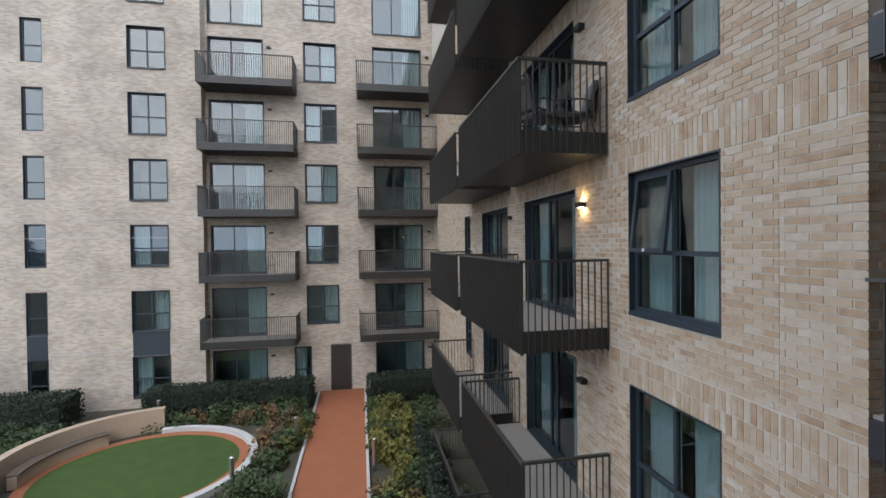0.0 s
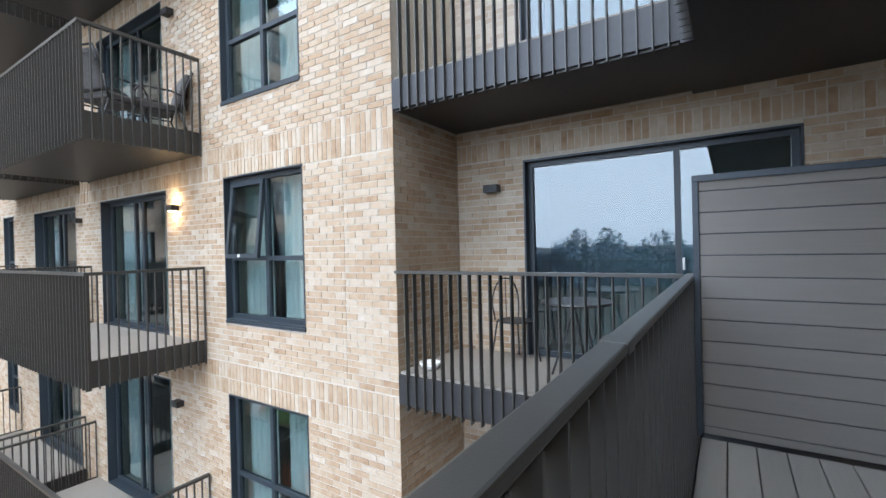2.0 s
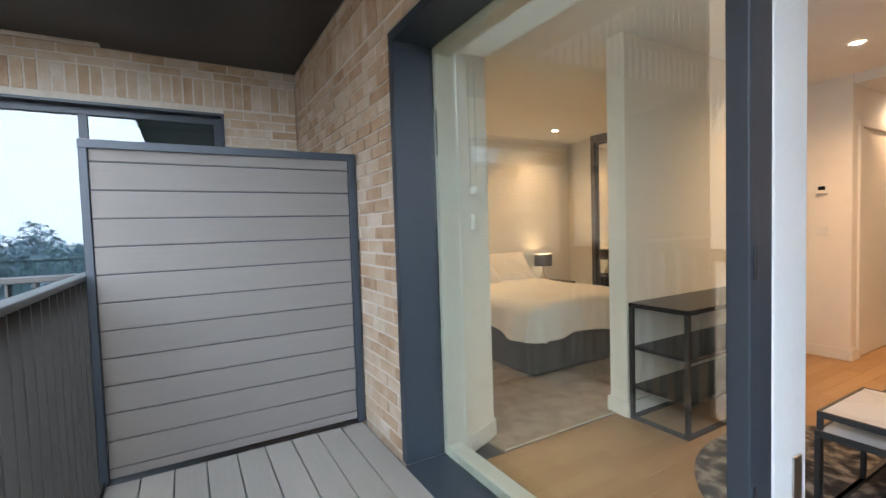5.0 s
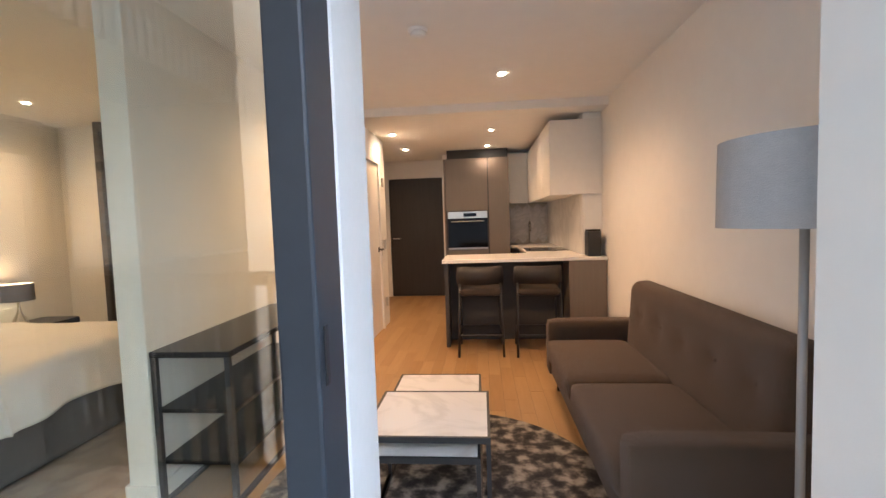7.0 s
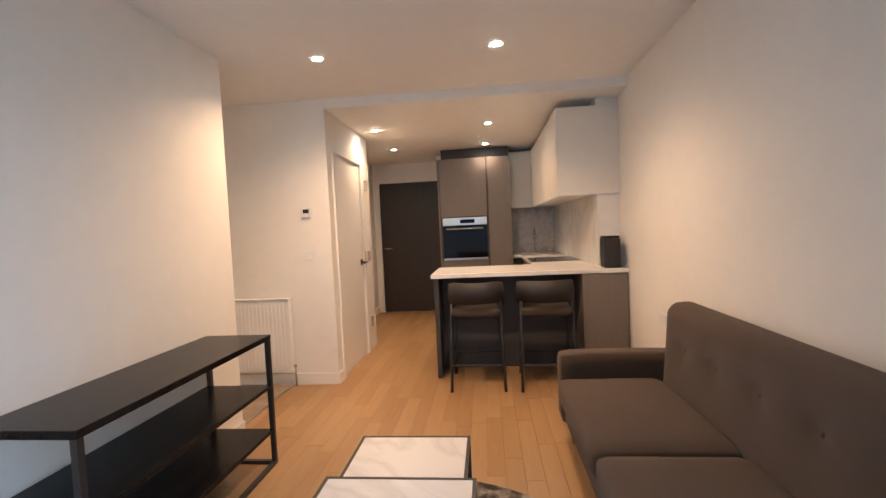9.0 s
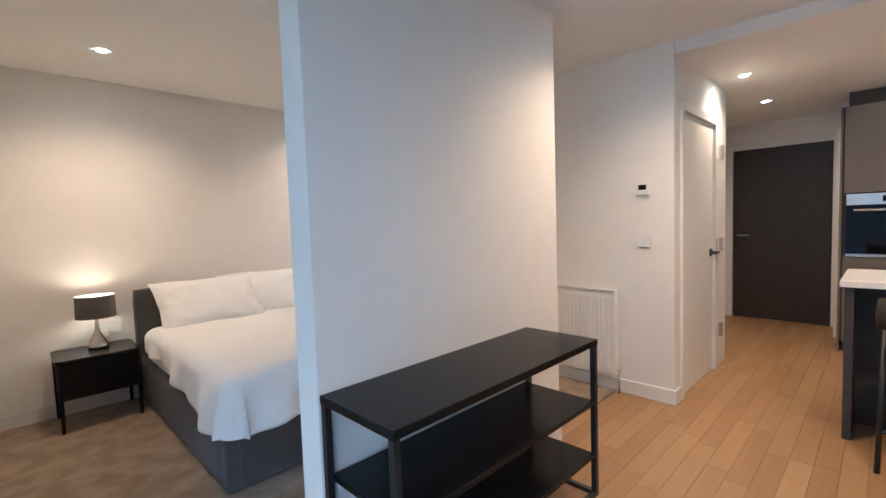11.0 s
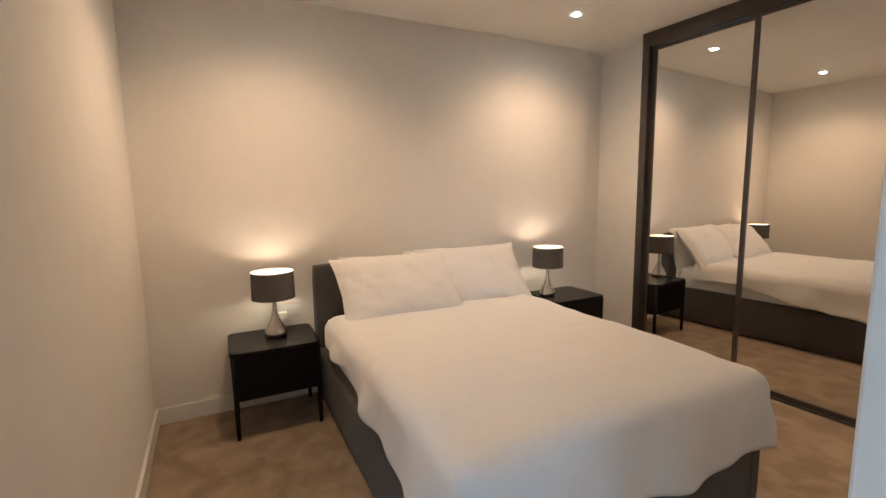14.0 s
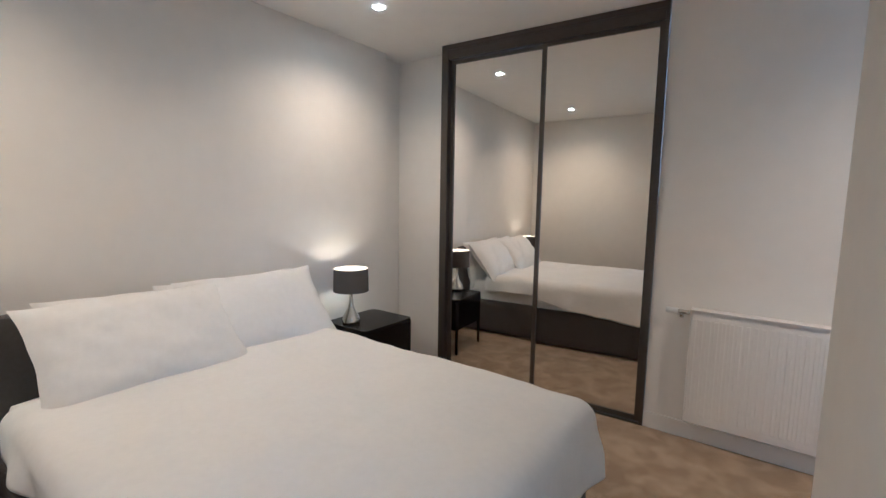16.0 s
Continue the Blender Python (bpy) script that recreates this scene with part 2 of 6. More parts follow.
PLASTER = mat("white_wall_paint", (0.78, 0.75, 0.70), 0.85, vary=0.025, scale=1.2, bump=0.06, bump_scale=220)
CEILING = mat("white_ceiling_paint", (0.80, 0.78, 0.74), 0.9, vary=0.02, scale=1.0, bump=0.04, bump_scale=200)
GLOSS_WHITE = mat("white_satin_paint", (0.78, 0.76, 0.72), 0.35, vary=0.02, scale=3)
WHITE_FRAME = mat("white_timber_frame", (0.66, 0.67, 0.65), 0.4, vary=0.03, scale=6)
OAK = ramp_mat("oak_laminate", [(0.1, (0.28, 0.155, 0.062)), (0.4, (0.335, 0.195, 0.084)), (0.65, (0.375, 0.228, 0.103)), (0.95, (0.42, 0.265, 0.126))], 0.36, bump=0.12, bump_scale=60, noise_scale=4, stretch=(9, 0.8, 1), mix=0.55, detail=10)
CARPET = carpet_mat("beige_carpet", (0.235, 0.165, 0.098), (0.36, 0.268, 0.172))
BLACKWOOD = mat("black_lacquered_wood", (0.010, 0.0095, 0.010), 0.24, spec=0.16, vary=0.15, scale=6, bump=0.03, bump_scale=80)
BLACKMETAL = mat("black_metal", (0.018, 0.018, 0.019), 0.45, vary=0.1, scale=9)
POLE = mat("grey_satin_metal", (0.36, 0.35, 0.34), 0.4, vary=0.03, scale=10)
SOFA = mat("brown_woven_fabric", (0.074, 0.042, 0.022), 0.95, vary=0.12, scale=5, bump=0.6, bump_scale=500, sheen=0.15)
CHARCOAL = mat("charcoal_fabric", (0.075, 0.068, 0.064), 0.95, vary=0.12, scale=6, bump=0.6, bump_scale=550, sheen=0.2)
LINEN = mat("white_cotton_bedding", (0.80, 0.79, 0.77), 0.9, vary=0.03, scale=4, bump=0.3, bump_scale=7, sheen=0.2)
STOOLSEAT = mat("brown_stool_fabric", (0.048, 0.033, 0.024), 0.9, vary=0.1, scale=8, bump=0.4, bump_scale=400)
STOOL = mat("dark_stool_leather", (0.020, 0.017, 0.016), 0.6, vary=0.1, scale=6, bump=0.2, bump_scale=200)
KITCHEN = mat("taupe_kitchen_laminate", (0.175, 0.145, 0.118), 0.5, vary=0.08, scale=3, bump=0.05, bump_scale=90, stretch=(12, 12, 0.8))
KITCHEN_DARK = mat("dark_taupe_panel", (0.046, 0.041, 0.037), 0.55, vary=0.1, scale=4)
UPPER = mat("cream_cabinet_laminate", (0.74, 0.70, 0.64), 0.4, vary=0.03, scale=2)
QUARTZ = mat("white_quartz", (0.72, 0.70, 0.67), 0.25, vary=0.04, scale=20)
MARBLE = marble_mat("white_veined_marble", (0.74, 0.71, 0.67), (0.63, 0.60, 0.56), 1.7, 0.3, 0.06)
TILE = marble_mat("grey_marble_tile", (0.64, 0.60, 0.57), (0.52, 0.49, 0.46), 5.0, 0.3, 0.08)
STEEL = mat("brushed_steel", (0.55, 0.53, 0.5), 0.3, metal=1.0, vary=0.06, scale=5, stretch=(1, 1, 20))
CHROME = mat("satin_nickel", (0.62, 0.58, 0.52), 0.22, metal=1.0, vary=0.03, scale=10)
BLACKGLASS = mat("black_glass", (0.006, 0.006, 0.008), 0.08, spec=0.16)
MIRROR = mat("mirror_glass", (0.86, 0.84, 0.80), 0.0, metal=1.0)
DARKWOOD = mat("dark_wenge_door", (0.028, 0.022, 0.018), 0.5, vary=0.25, scale=3, bump=0.1, bump_scale=60, stretch=(14, 14, 0.7))
WARDFRAME = mat("bronze_wardrobe_frame", (0.085, 0.074, 0.064), 0.34, metal=0.5, vary=0.08, scale=6)
SHADE = mat("dark_grey_lampshade", (0.11, 0.098, 0.09), 0.85, vary=0.06, scale=30, bump=0.2, bump_scale=400)
SHADE_IN = mat("pale_shade_lining", (0.8, 0.76, 0.68), 0.7)
SHADE_GREY = mat("grey_linen_shade", (0.40, 0.385, 0.375), 0.9, vary=0.08, scale=40, bump=0.3, bump_scale=300)
RUG = ramp_mat("mottled_grey_rug", [(0.36, (0.022, 0.020, 0.019)), (0.46, (0.055, 0.048, 0.043)), (0.53, (0.15, 0.13, 0.108)), (0.60, (0.29, 0.255, 0.21)), (0.72, (0.40, 0.36, 0.30))], 0.98, bump=1.0, bump_scale=300, noise_scale=13, mix=1.0, detail=14)
PLASTIC = mat("white_plastic", (0.74, 0.73, 0.70), 0.35)
GREYPLASTIC = mat("grey_plastic", (0.2, 0.2, 0.2), 0.4)
GLASS = glass_mat("window_glass", (0.95, 0.97, 0.91), 2.2)
FAR_GLASS = glass_mat("tinted_window_glass", (0.66, 0.75, 0.76), 2.4)
CURTAIN = mat("white_voile_curtain", (0.66, 0.67, 0.65), 0.9, vary=0.1, scale=3)
# the unlit rooms' dimness behind the facade windows is put into this colour
ROOM = mat("shade_toned_room_wall", (0.30, 0.34, 0.34), 0.9, vary=0.1, scale=1)
SPOTGLOW = glow_mat("downlight_lens", (1.0, 0.88, 0.68), 40)
LAMPGLOW = glow_mat("frosted_bulb", (1.0, 0.78, 0.5), 6)
WARMGLOW = glow_mat("warm_bulb", (1.0, 0.75, 0.42), 30)
TERRACOTTA = mat("terracotta_paving", (0.28, 0.095, 0.04), 0.85, vary=0.12, scale=1.5, bump=0.4, bump_scale=30)
GRASS = mat("lawn_grass", (0.034, 0.066, 0.007), 0.95, vary=0.3, scale=2, bump=1.0, bump_scale=40)
SOIL = mat("planted_soil", (0.05, 0.045, 0.03), 0.95, vary=0.3, scale=2, bump=1.0, bump_scale=15)
SANDSTONE = mat("sandstone_wall", (0.36, 0.27, 0.19), 0.9, vary=0.1, scale=3, bump=0.3, bump_scale=40)
KERB = mat("pale_concrete_kerb", (0.42, 0.41, 0.39), 0.9, vary=0.1, scale=4, bump=0.3, bump_scale=50)
HEDGE = mat("dark_hedge_leaf", (0.014, 0.024, 0.011), 0.7, pieces=0.5)
SHRUB = mat("green_shrub_leaf", (0.036, 0.060, 0.015), 0.7, pieces=0.5)
YELLOW = mat("yellow_green_leaf", (0.125, 0.115, 0.018), 0.7, pieces=0.4)
RUSSET = mat("russet_leaf", (0.13, 0.075, 0.03), 0.7, pieces=0.5)
BARK = mat("grey_bark", (0.10, 0.085, 0.07), 0.9, vary=0.2, scale=8)
# distance haze is painted into the leaf colour as a pale blue-grey
FARTREE = mat("haze_tinted_far_trees", (0.19, 0.245, 0.31), 1.0, pieces=0.12)
TIMBER = mat("weathered_bench_timber", (0.10, 0.075, 0.055), 0.8, vary=0.2, scale=6, stretch=(1, 8, 8))


# ---------------------------------------------------------------- mesh helpers
class Shape:
    """Gathers boxes, tubes and turned shapes into one mesh."""

    def __init__(self):
        self.v, self.f = [], []

    def add(self, verts, faces):
        o = len(self.v)
        self.v += [tuple(p) for p in verts]
        self.f += [tuple(i + o for i in q) for q in faces]
        return self

    def box(self, x0, x1, y0, y1, z0, z1):
        x0, x1, y0, y1, z0, z1 = min(x0, x1), max(x0, x1), min(y0, y1), max(y0, y1), min(z0, z1), max(z0, z1)
        return self.add([(x0, y0, z0), (x1, y0, z0), (x1, y1, z0), (x0, y1, z0), (x0, y0, z1), (x1, y0, z1), (x1, y1, z1), (x0, y1, z1)],
                        [(0, 3, 2, 1), (4, 5, 6, 7), (0, 1, 5, 4), (1, 2, 6, 5), (2, 3, 7, 6), (3, 0, 4, 7)])

    def lathe(self, cx, cy, rings, seg=24, caps=True):
        """rings: (radius, z) from the foot up."""
        v = [(cx + r * math.cos(2 * math.pi * k / seg), cy + r * math.sin(2 * math.pi * k / seg), z) for r, z in rings for k in range(seg)]
        f = [(i * seg + k, i * seg + (k + 1) % seg, (i + 1) * seg + (k + 1) % seg, (i + 1) * seg + k) for i in range(len(rings) - 1) for k in range(seg)]
        if caps:
            f += [tuple(reversed(range(seg))), tuple(range((len(rings) - 1) * seg, len(rings) * seg))]
        return self.add(v, f)

    def tube(self, a, b, r, seg=8, r2=None):
        a, b = Vector(a), Vector(b)
        q = (b - a).to_track_quat("Z", "Y")
        r2 = r if r2 is None else r2
        v = [a + q @ Vector((r * math.cos(2 * math.pi * k / seg), r * math.sin(2 * math.pi * k / seg), 0)) for k in range(seg)]
        v += [b + q @ Vector((r2 * math.cos(2 * math.pi * k / seg), r2 * math.sin(2 * math.pi * k / seg), 0)) for k in range(seg)]
        f = [(k, (k + 1) % seg, seg + (k + 1) % seg, seg + k) for k in range(seg)] + [tuple(reversed(range(seg))), tuple(range(seg, 2 * seg))]
        return self.add(v, f)

    def path(self, pts, r, seg=6):
        for a, b in zip(pts, pts[1:]):
            self.tube(a, b, r, seg)
        return self

    def mesh(self, name, material, bevel=0.0, smooth=False, segments=2):
        me = bpy.data.meshes.new(name)
        me.from_pydata(self.v, [], self.f)
        if bevel:
            bm = bmesh.new()
            bm.from_mesh(me)
            bmesh.ops.remove_doubles(bm, verts=bm.verts, dist=1e-5)
            bmesh.ops.bevel(bm, geom=[e for e in bm.edges if e.is_manifold and e.calc_face_angle(0) > 0.6], offset=bevel, segments=segments, profile=0.5, affect="EDGES", clamp_overlap=True)
            bm.to_mesh(me)
            bm.free()
        if smooth:
            me.polygons.foreach_set("use_smooth", [True] * len(me.polygons))
        me.materials.append(material)
        me.update()
        return me


def B(*a):
    return Shape().box(*a)


def part(name, shape, material, parent, label="", bevel=0.0, smooth=False, segments=2):
    """One mesh object under a thing or a part."""
    me = shape.mesh(name, material, bevel, smooth, segments) if isinstance(shape, Shape) else shape
    ob = new(name, me)
    ob.parent = parent
    if label:
        tagged(ob, label)
    return ob


def thing(name, label, category, x=0.0, y=0.0, z=0.0, rz=0.0, group="", kind=""):
    ob = new(name)
    ob.empty_display_size = 0.1
    ob.matrix_basis = pose(x, y, z, 0, 0, rz)
    return tagged(ob, label, category, group, kind)


def setting(name, shape, material, label, category, bevel=0.0, smooth=False):
    return tagged(new(name, shape.mesh(name, material, bevel, smooth)), label, category, "", "structure")


def cushion(x0, x1, y0, y1, z0, z1, r=0.05, puff=0.02, n=10):
    """A soft block with rounded edges and a slightly domed top."""
    s = Shape()
    bm = bmesh.new()
    bmesh.ops.create_cube(bm, size=1.0)
    bmesh.ops.subdivide_edges(bm, edges=bm.edges, cuts=n, use_grid_fill=True)
    hx, hy, hz = (x1 - x0) / 2, (y1 - y0) / 2, (z1 - z0) / 2
    r = min(r, hx, hy, hz)
    for v in bm.verts:
        p = Vector((v.co.x * 2 * hx, v.co.y * 2 * hy, v.co.z * 2 * hz))
        q = Vector((max(-hx + r, min(hx - r, p.x)), max(-hy + r, min(hy - r, p.y)), max(-hz + r, min(hz - r, p.z))))
        d = p - q
        p = q + d.normalized() * r if d.length > 1e-6 else p
        e = (1 - (p.x / hx) ** 2) * (1 - (p.y / hy) ** 2)
        p.z += puff * max(0, e) * (1 if p.z > 0 else -0.3)
        v.co = p + Vector(((x0 + x1) / 2, (y0 + y1) / 2, (z0 + z1) / 2))
    bm.verts.ensure_lookup_table()
    s.add([v.co[:] for v in bm.verts], [[v.index for v in f.verts] for f in bm.faces])
    bm.free()
    return s


# ---------------------------------------------------------------- brickwork
BL, BH, JT = 0.212, 0.062, 0.013
brick_rng = random.Random(7)


def brick_boxes(u0, u1, z0, z1, holes, soldiers=(), z_base=0.0):
    """Brick rectangles (u, u, z, z) in running bond inside a rectangle, cut at its holes; soldiers: heights at which upright courses start."""
    out = []
    rows = []
    k = math.floor((z0 - z_base) / (BH + JT))
    z = z_base + k * (BH + JT)
    while z < z1:
        rows.append((z, z + BH, False, k % 2))
        k += 1
        z += BH + JT
    bands = [(s, s + BL) for s in soldiers]
    cut = []
    for a, b, up, odd in rows:
        for p, q in bands:
            if a < q + JT and b > p - JT:
                a, b = (a, p - JT) if a < p else (q + JT, b)
        if b - a > 0.012:
            cut.append((a, b, up, odd))
    rows = cut + [(a, b, True, 0) for a, b in bands]
    for a, b, upright, odd in rows:
        a, b = max(a, z0), min(b, z1)
        if b - a < 0.012:
            continue
        step = (BH if upright else BL) + JT
        u = u0 - (step / 2 if odd else 0)
        while u < u1:
            c0, c1 = max(u, u0), min(u + step - JT, u1)
            u += step
            spans = [(c0, c1)]
            for h0, h1, g0, g1 in holes:
                if a < g1 and b > g0:
                    nxt = []
                    for p, q in spans:
                        if q <= h0 or p >= h1:
                            nxt.append((p, q))
                        else:
                            if p < h0:
                                nxt.append((p, h0))
                            if q > h1:
                                nxt.append((h1, q))
                    spans = nxt
            out += [(p, q, a, b) for p, q in spans if q - p > 0.012]
    return out


def brick_wall(name, parent, axis, plane, sign, u0, u1, z0, z1, holes=(), soldiers=(), near=None, depth=0.006):
    """Bricks proud of a mortar plane. axis: the wall's normal; sign: the side it faces. near: a stretch (u, u, z, z) whose bricks are single objects."""
    rest = Shape()
    for p, q, a, b in brick_boxes(u0, u1, z0, z1, holes, soldiers):
        d = depth + brick_rng.uniform(-0.002, 0.002)
        lo, hi = (plane, plane + sign * d)
        args = (lo, hi, p, q, a, b) if axis == "x" else (p, q, lo, hi, a, b)
        if near and near[0] < (p + q) / 2 < near[1] and near[2] < (a + b) / 2 < near[3]:
            part("brick", B(*args), BRICK, parent)
        else:
            rest.box(*args)
    if rest.v:
        tagged(part("bricks", rest, BRICK, parent), kind="stuff")


def holed(axis, a0, a1, u0, u1, z0, z1, holes):
    """A wall slab between a0 and a1 along its normal, with rectangular openings (u, u, z, z)."""
    s = Shape()
    us = sorted({u0, u1, *(h[0] for h in holes), *(h[1] for h in holes)})
    zs = sorted({z0, z1, *(h[2] for h in holes), *(h[3] for h in holes)})
    us, zs = [u for u in us if u0 <= u <= u1], [z for z in zs if z0 <= z <= z1]
    for p, q in zip(us, us[1:]):
        run = None
        for a, b in [*zip(zs, zs[1:]), (None, None)]:
            solid = a is not None and not any(h[0] < (p + q) / 2 < h[1] and h[2] < (a + b) / 2 < h[3] for h in holes)
            if solid:
                run = (run[0], b) if run else (a, b)
            if not solid and run:
                s.box(a0, a1, p, q, *run) if axis == "x" else s.box(p, q, a0, a1, *run)
                run = None
    return s


# ---------------------------------------------------------------- windows of the facades
def frame_shape(w, h, bars_x=(), bars_z=(), t=0.06, d=0.07, lining=0.12):
    """A frame with its lining; local x along the wall, outside towards -y."""
    bars = []
    for x in bars_x:
        bars.append(B(x - t / 2, x + t / 2, 0.004, d - 0.004, t, h - t))
    for z in bars_z:
        xs = [t, *[x for b in bars_x for x in (b - t / 2, b + t / 2)], w - t]
        for a, b in zip(xs[::2], xs[1::2]):
            bars.append(B(a, b, 0.002, d - 0.002, z - t / 2, z + t / 2))
    g = 0.02
    return hoop(0, w, 0, h, t, 0, d), bars, hoop(-g, w + g, -g, h + g, g, -lining, d)


def hoop(x0, x1, z0, z1, t, y0, y1):
    """A rectangular ring in one piece, t wide."""
    o = [(x0, z0), (x1, z0), (x1, z1), (x0, z1)]
    i = [(x0 + t, z0 + t), (x1 - t, z0 + t), (x1 - t, z1 - t), (x0 + t, z1 - t)]
    v = [(x, y, z) for y in (y0, y1) for ring_ in (o, i) for x, z in ring_]
    f = []
    for k in range(4):
        n = (k + 1) % 4
        f += [(k, n, 4 + n, 4 + k), (8 + k, 12 + k, 12 + n, 8 + n), (k, 8 + k, 8 + n, n), (4 + k, 4 + n, 12 + n, 12 + k)]
    return Shape().add(v, f)


def curtain_shape(w, h, folds, depth=0.03):
    s, n = Shape(), folds * 6
    v = []
    for i in range(n + 1):
        y = depth * math.sin(2 * math.pi * folds * i / n) + 0.4 * depth * math.sin(11.0 * i / n)
        v += [(w * i / n, y, 0), (w * i / n, y, h)]
    return s.add(v, [(2 * i, 2 * i + 2, 2 * i + 3, 2 * i + 1) for i in range(n)])


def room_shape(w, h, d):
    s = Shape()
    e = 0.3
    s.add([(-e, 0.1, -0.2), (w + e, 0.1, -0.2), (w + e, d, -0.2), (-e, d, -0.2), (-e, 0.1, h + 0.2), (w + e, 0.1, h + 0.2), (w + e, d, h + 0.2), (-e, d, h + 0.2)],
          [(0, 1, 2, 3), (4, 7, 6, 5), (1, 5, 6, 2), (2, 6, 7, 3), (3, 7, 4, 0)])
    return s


class WindowKind:
    """The meshes of one kind of window, shared by all its repeats."""

    def __init__(self, name, w, h, bars_x=(), bars_z=(), curtain=0.3, t=0.06, lining=0.15):
        self.name, self.w, self.h = name, w, h
        frame_, bars, lin = frame_shape(w, h, bars_x, bars_z, t, 0.07, lining)
        self.frame, self.lining = frame_.mesh(name, FRAME), lin.mesh("lining", FRAME)
        self.bars = [b.mesh("glazing_bar", FRAME) for b in bars]
        self.sill = B(-0.02, w + 0.02, -lining - 0.012, -lining + 0.03, -0.06, -0.021).mesh("sill", FRAME)
        self.panes = []
        xs, zs = [0, *bars_x, w], [0, *bars_z, h]
        for a, b in zip(xs, xs[1:]):
            for c, d in zip(zs, zs[1:]):
                self.panes.append(B(a + t / 2, b - t / 2, 0.03, 0.036, c + t / 2, d - t / 2).mesh("pane", FAR_GLASS))
        self.curtain = curtain_shape(w * curtain, h - 0.06, max(3, int(w * curtain * 9))).mesh("curtain", CURTAIN, smooth=True) if curtain else None
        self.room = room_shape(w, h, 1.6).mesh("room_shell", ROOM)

    def put(self, parent, m, side=0, curtains=1):
        ob = new(self.name, self.frame)
        ob.parent, ob.matrix_basis = parent, m
        for p in self.panes:
            part("pane", p, None, ob).visible_shadow = False
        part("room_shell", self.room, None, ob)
        part("lining", self.lining, None, ob)
        for b in self.bars:
            part("glazing_bar", b, None, ob)
        part("sill", self.sill, None, ob)
        cw = self.curtain and self.curtain.vertices[len(self.curtain.vertices) - 1].co.x
        for k in range(curtains if self.curtain else 0):
            c = part("curtain", self.curtain, None, ob)
            c.location = ((self.w - cw - 0.05) if (k + side) % 2 else 0.05, 0.2, 0.03)
        return ob


WIDE = WindowKind("window", 1.61, 1.94, (0.80,), (0.83,), 0.40, lining=0.085)
SLIDER = WindowKind("balcony_door", 2.44, 2.27, (1.0, 1.3), (), 0.3)
SLIM = WindowKind("window", 0.80, 1.9, (), (0.75,), 0.6, lining=0.085)
SQUARE = WindowKind("window", 1.54, 1.86, (0.77,), (0.8,), 0.42)
FARDOOR = WindowKind("balcony_door", 2.46, 2.3, (1.0,), (), 0.35)

STOREY = 3.02
WX = 1.075   # the wing's face
WY = 5.225   # its corner

# ---------------------------------------------------------------- the wing on the courtyard's east side
wing = thing("apartment_wing", "buff brick apartment wing with dark grey window frames and balconies", "building", WX, 12, -6)
wing_holes = []
for k in range(-2, 5):
    z = STOREY * k
    wing_holes += [(6.645, 8.255, z + 0.38, z + 2.32), (9.90, 12.34, z + 0.02, z + 2.29), (13.6, 16.04, z + 0.02, z + 2.29), (17.6, 18.4, z + 0.42, z + 2.32)]


def under(ob, parent):
    """Hang an object that was built in world places under a parent."""
    ob.parent = parent
    ob.matrix_parent_inverse = parent.matrix_basis.inverted()
    return ob


def grown(holes, g=0.02):
    return [(a - g, b + g, c - g, d + g) for a, b, c, d in holes]


wing_wall = under(part("wall", holed("x", WX + 0.012, WX + 0.35, WY + 0.012, 25.4, -6.1, 15.4, grown(wing_holes)), MORTAR, None, "buff brick wall with upright brick bands"), wing)
under(part("roof", B(WX + 0.02, 9, WY, 25.4, 15.4, 15.7), KERB, None), wing)
recess_wall = under(part("wall", B(WX + 0.35, 2.6, WY + 0.012, WY + 0.3, -6.1, 15.4), MORTAR, None), wing)
soldier_z = [STOREY * k + d for k in range(-2, 5) for d in (2.335, 2.56)]
for k in range(-2, 5):
    z = STOREY * k
    for kind, y1, z0, cur in ((WIDE, 8.255, 0.38, 2), (SLIDER, 12.34, 0.02, 2), (SLIDER, 16.04, 0.02, 1), (SLIM, 18.4, 0.42, 1)):
        under(kind.put(None, pose(WX + (0.085 if kind in (WIDE, SLIM) else 0.155), y1, z + z0, 0, 0, -90), k % 2, cur), wing)

# the top-hung sash that stands open in the window beside the corner
sash = new("sash", hoop(0.845, 1.56, 0.0, 1.04, 0.055, -0.02, 0.03).mesh("sash", FRAME))
sash.matrix_basis = pose(WX + 0.075, 8.255, 0.38 + 1.87, 0, 0, -90) @ pose(0, 0, 0, -6.5) @ pose(-0.76, 0, -1.04)
under(sash, wing)
sash_pane = part("pane", B(0.885, 1.505, 0.0, 0.006, 0.055, 0.985), FAR_GLASS, sash)
sash_pane.visible_shadow = False
part("catch", B(1.15, 1.19, -0.035, -0.021, 0.01, 0.05), PLASTIC, sash, bevel=0.003)

# wall lamps beside the balcony doors
lamp_mesh = B(-0.11, 0, -0.09, 0.09, -0.045, 0.045).mesh("wall_lamp", BLACKMETAL, 0.004)


def wall_lamp(x, y, z, lit=False, rz=0):
    ob = tagged(new("wall_lamp", lamp_mesh), "lit black box wall lamp on brick" if lit else "small black box wall lamp on brick", "wall lamp", "balcony wall lamps")
    ob.matrix_basis = pose(x, y, z, 0, 0, rz)
    if lit:
        part("bulb", B(-0.09, -0.02, -0.07, 0.07, 0.0455, 0.047), WARMGLOW, ob)
        part("bulb", B(-0.09, -0.02, -0.07, 0.07, -0.047, -0.0455), WARMGLOW, ob)
    return ob


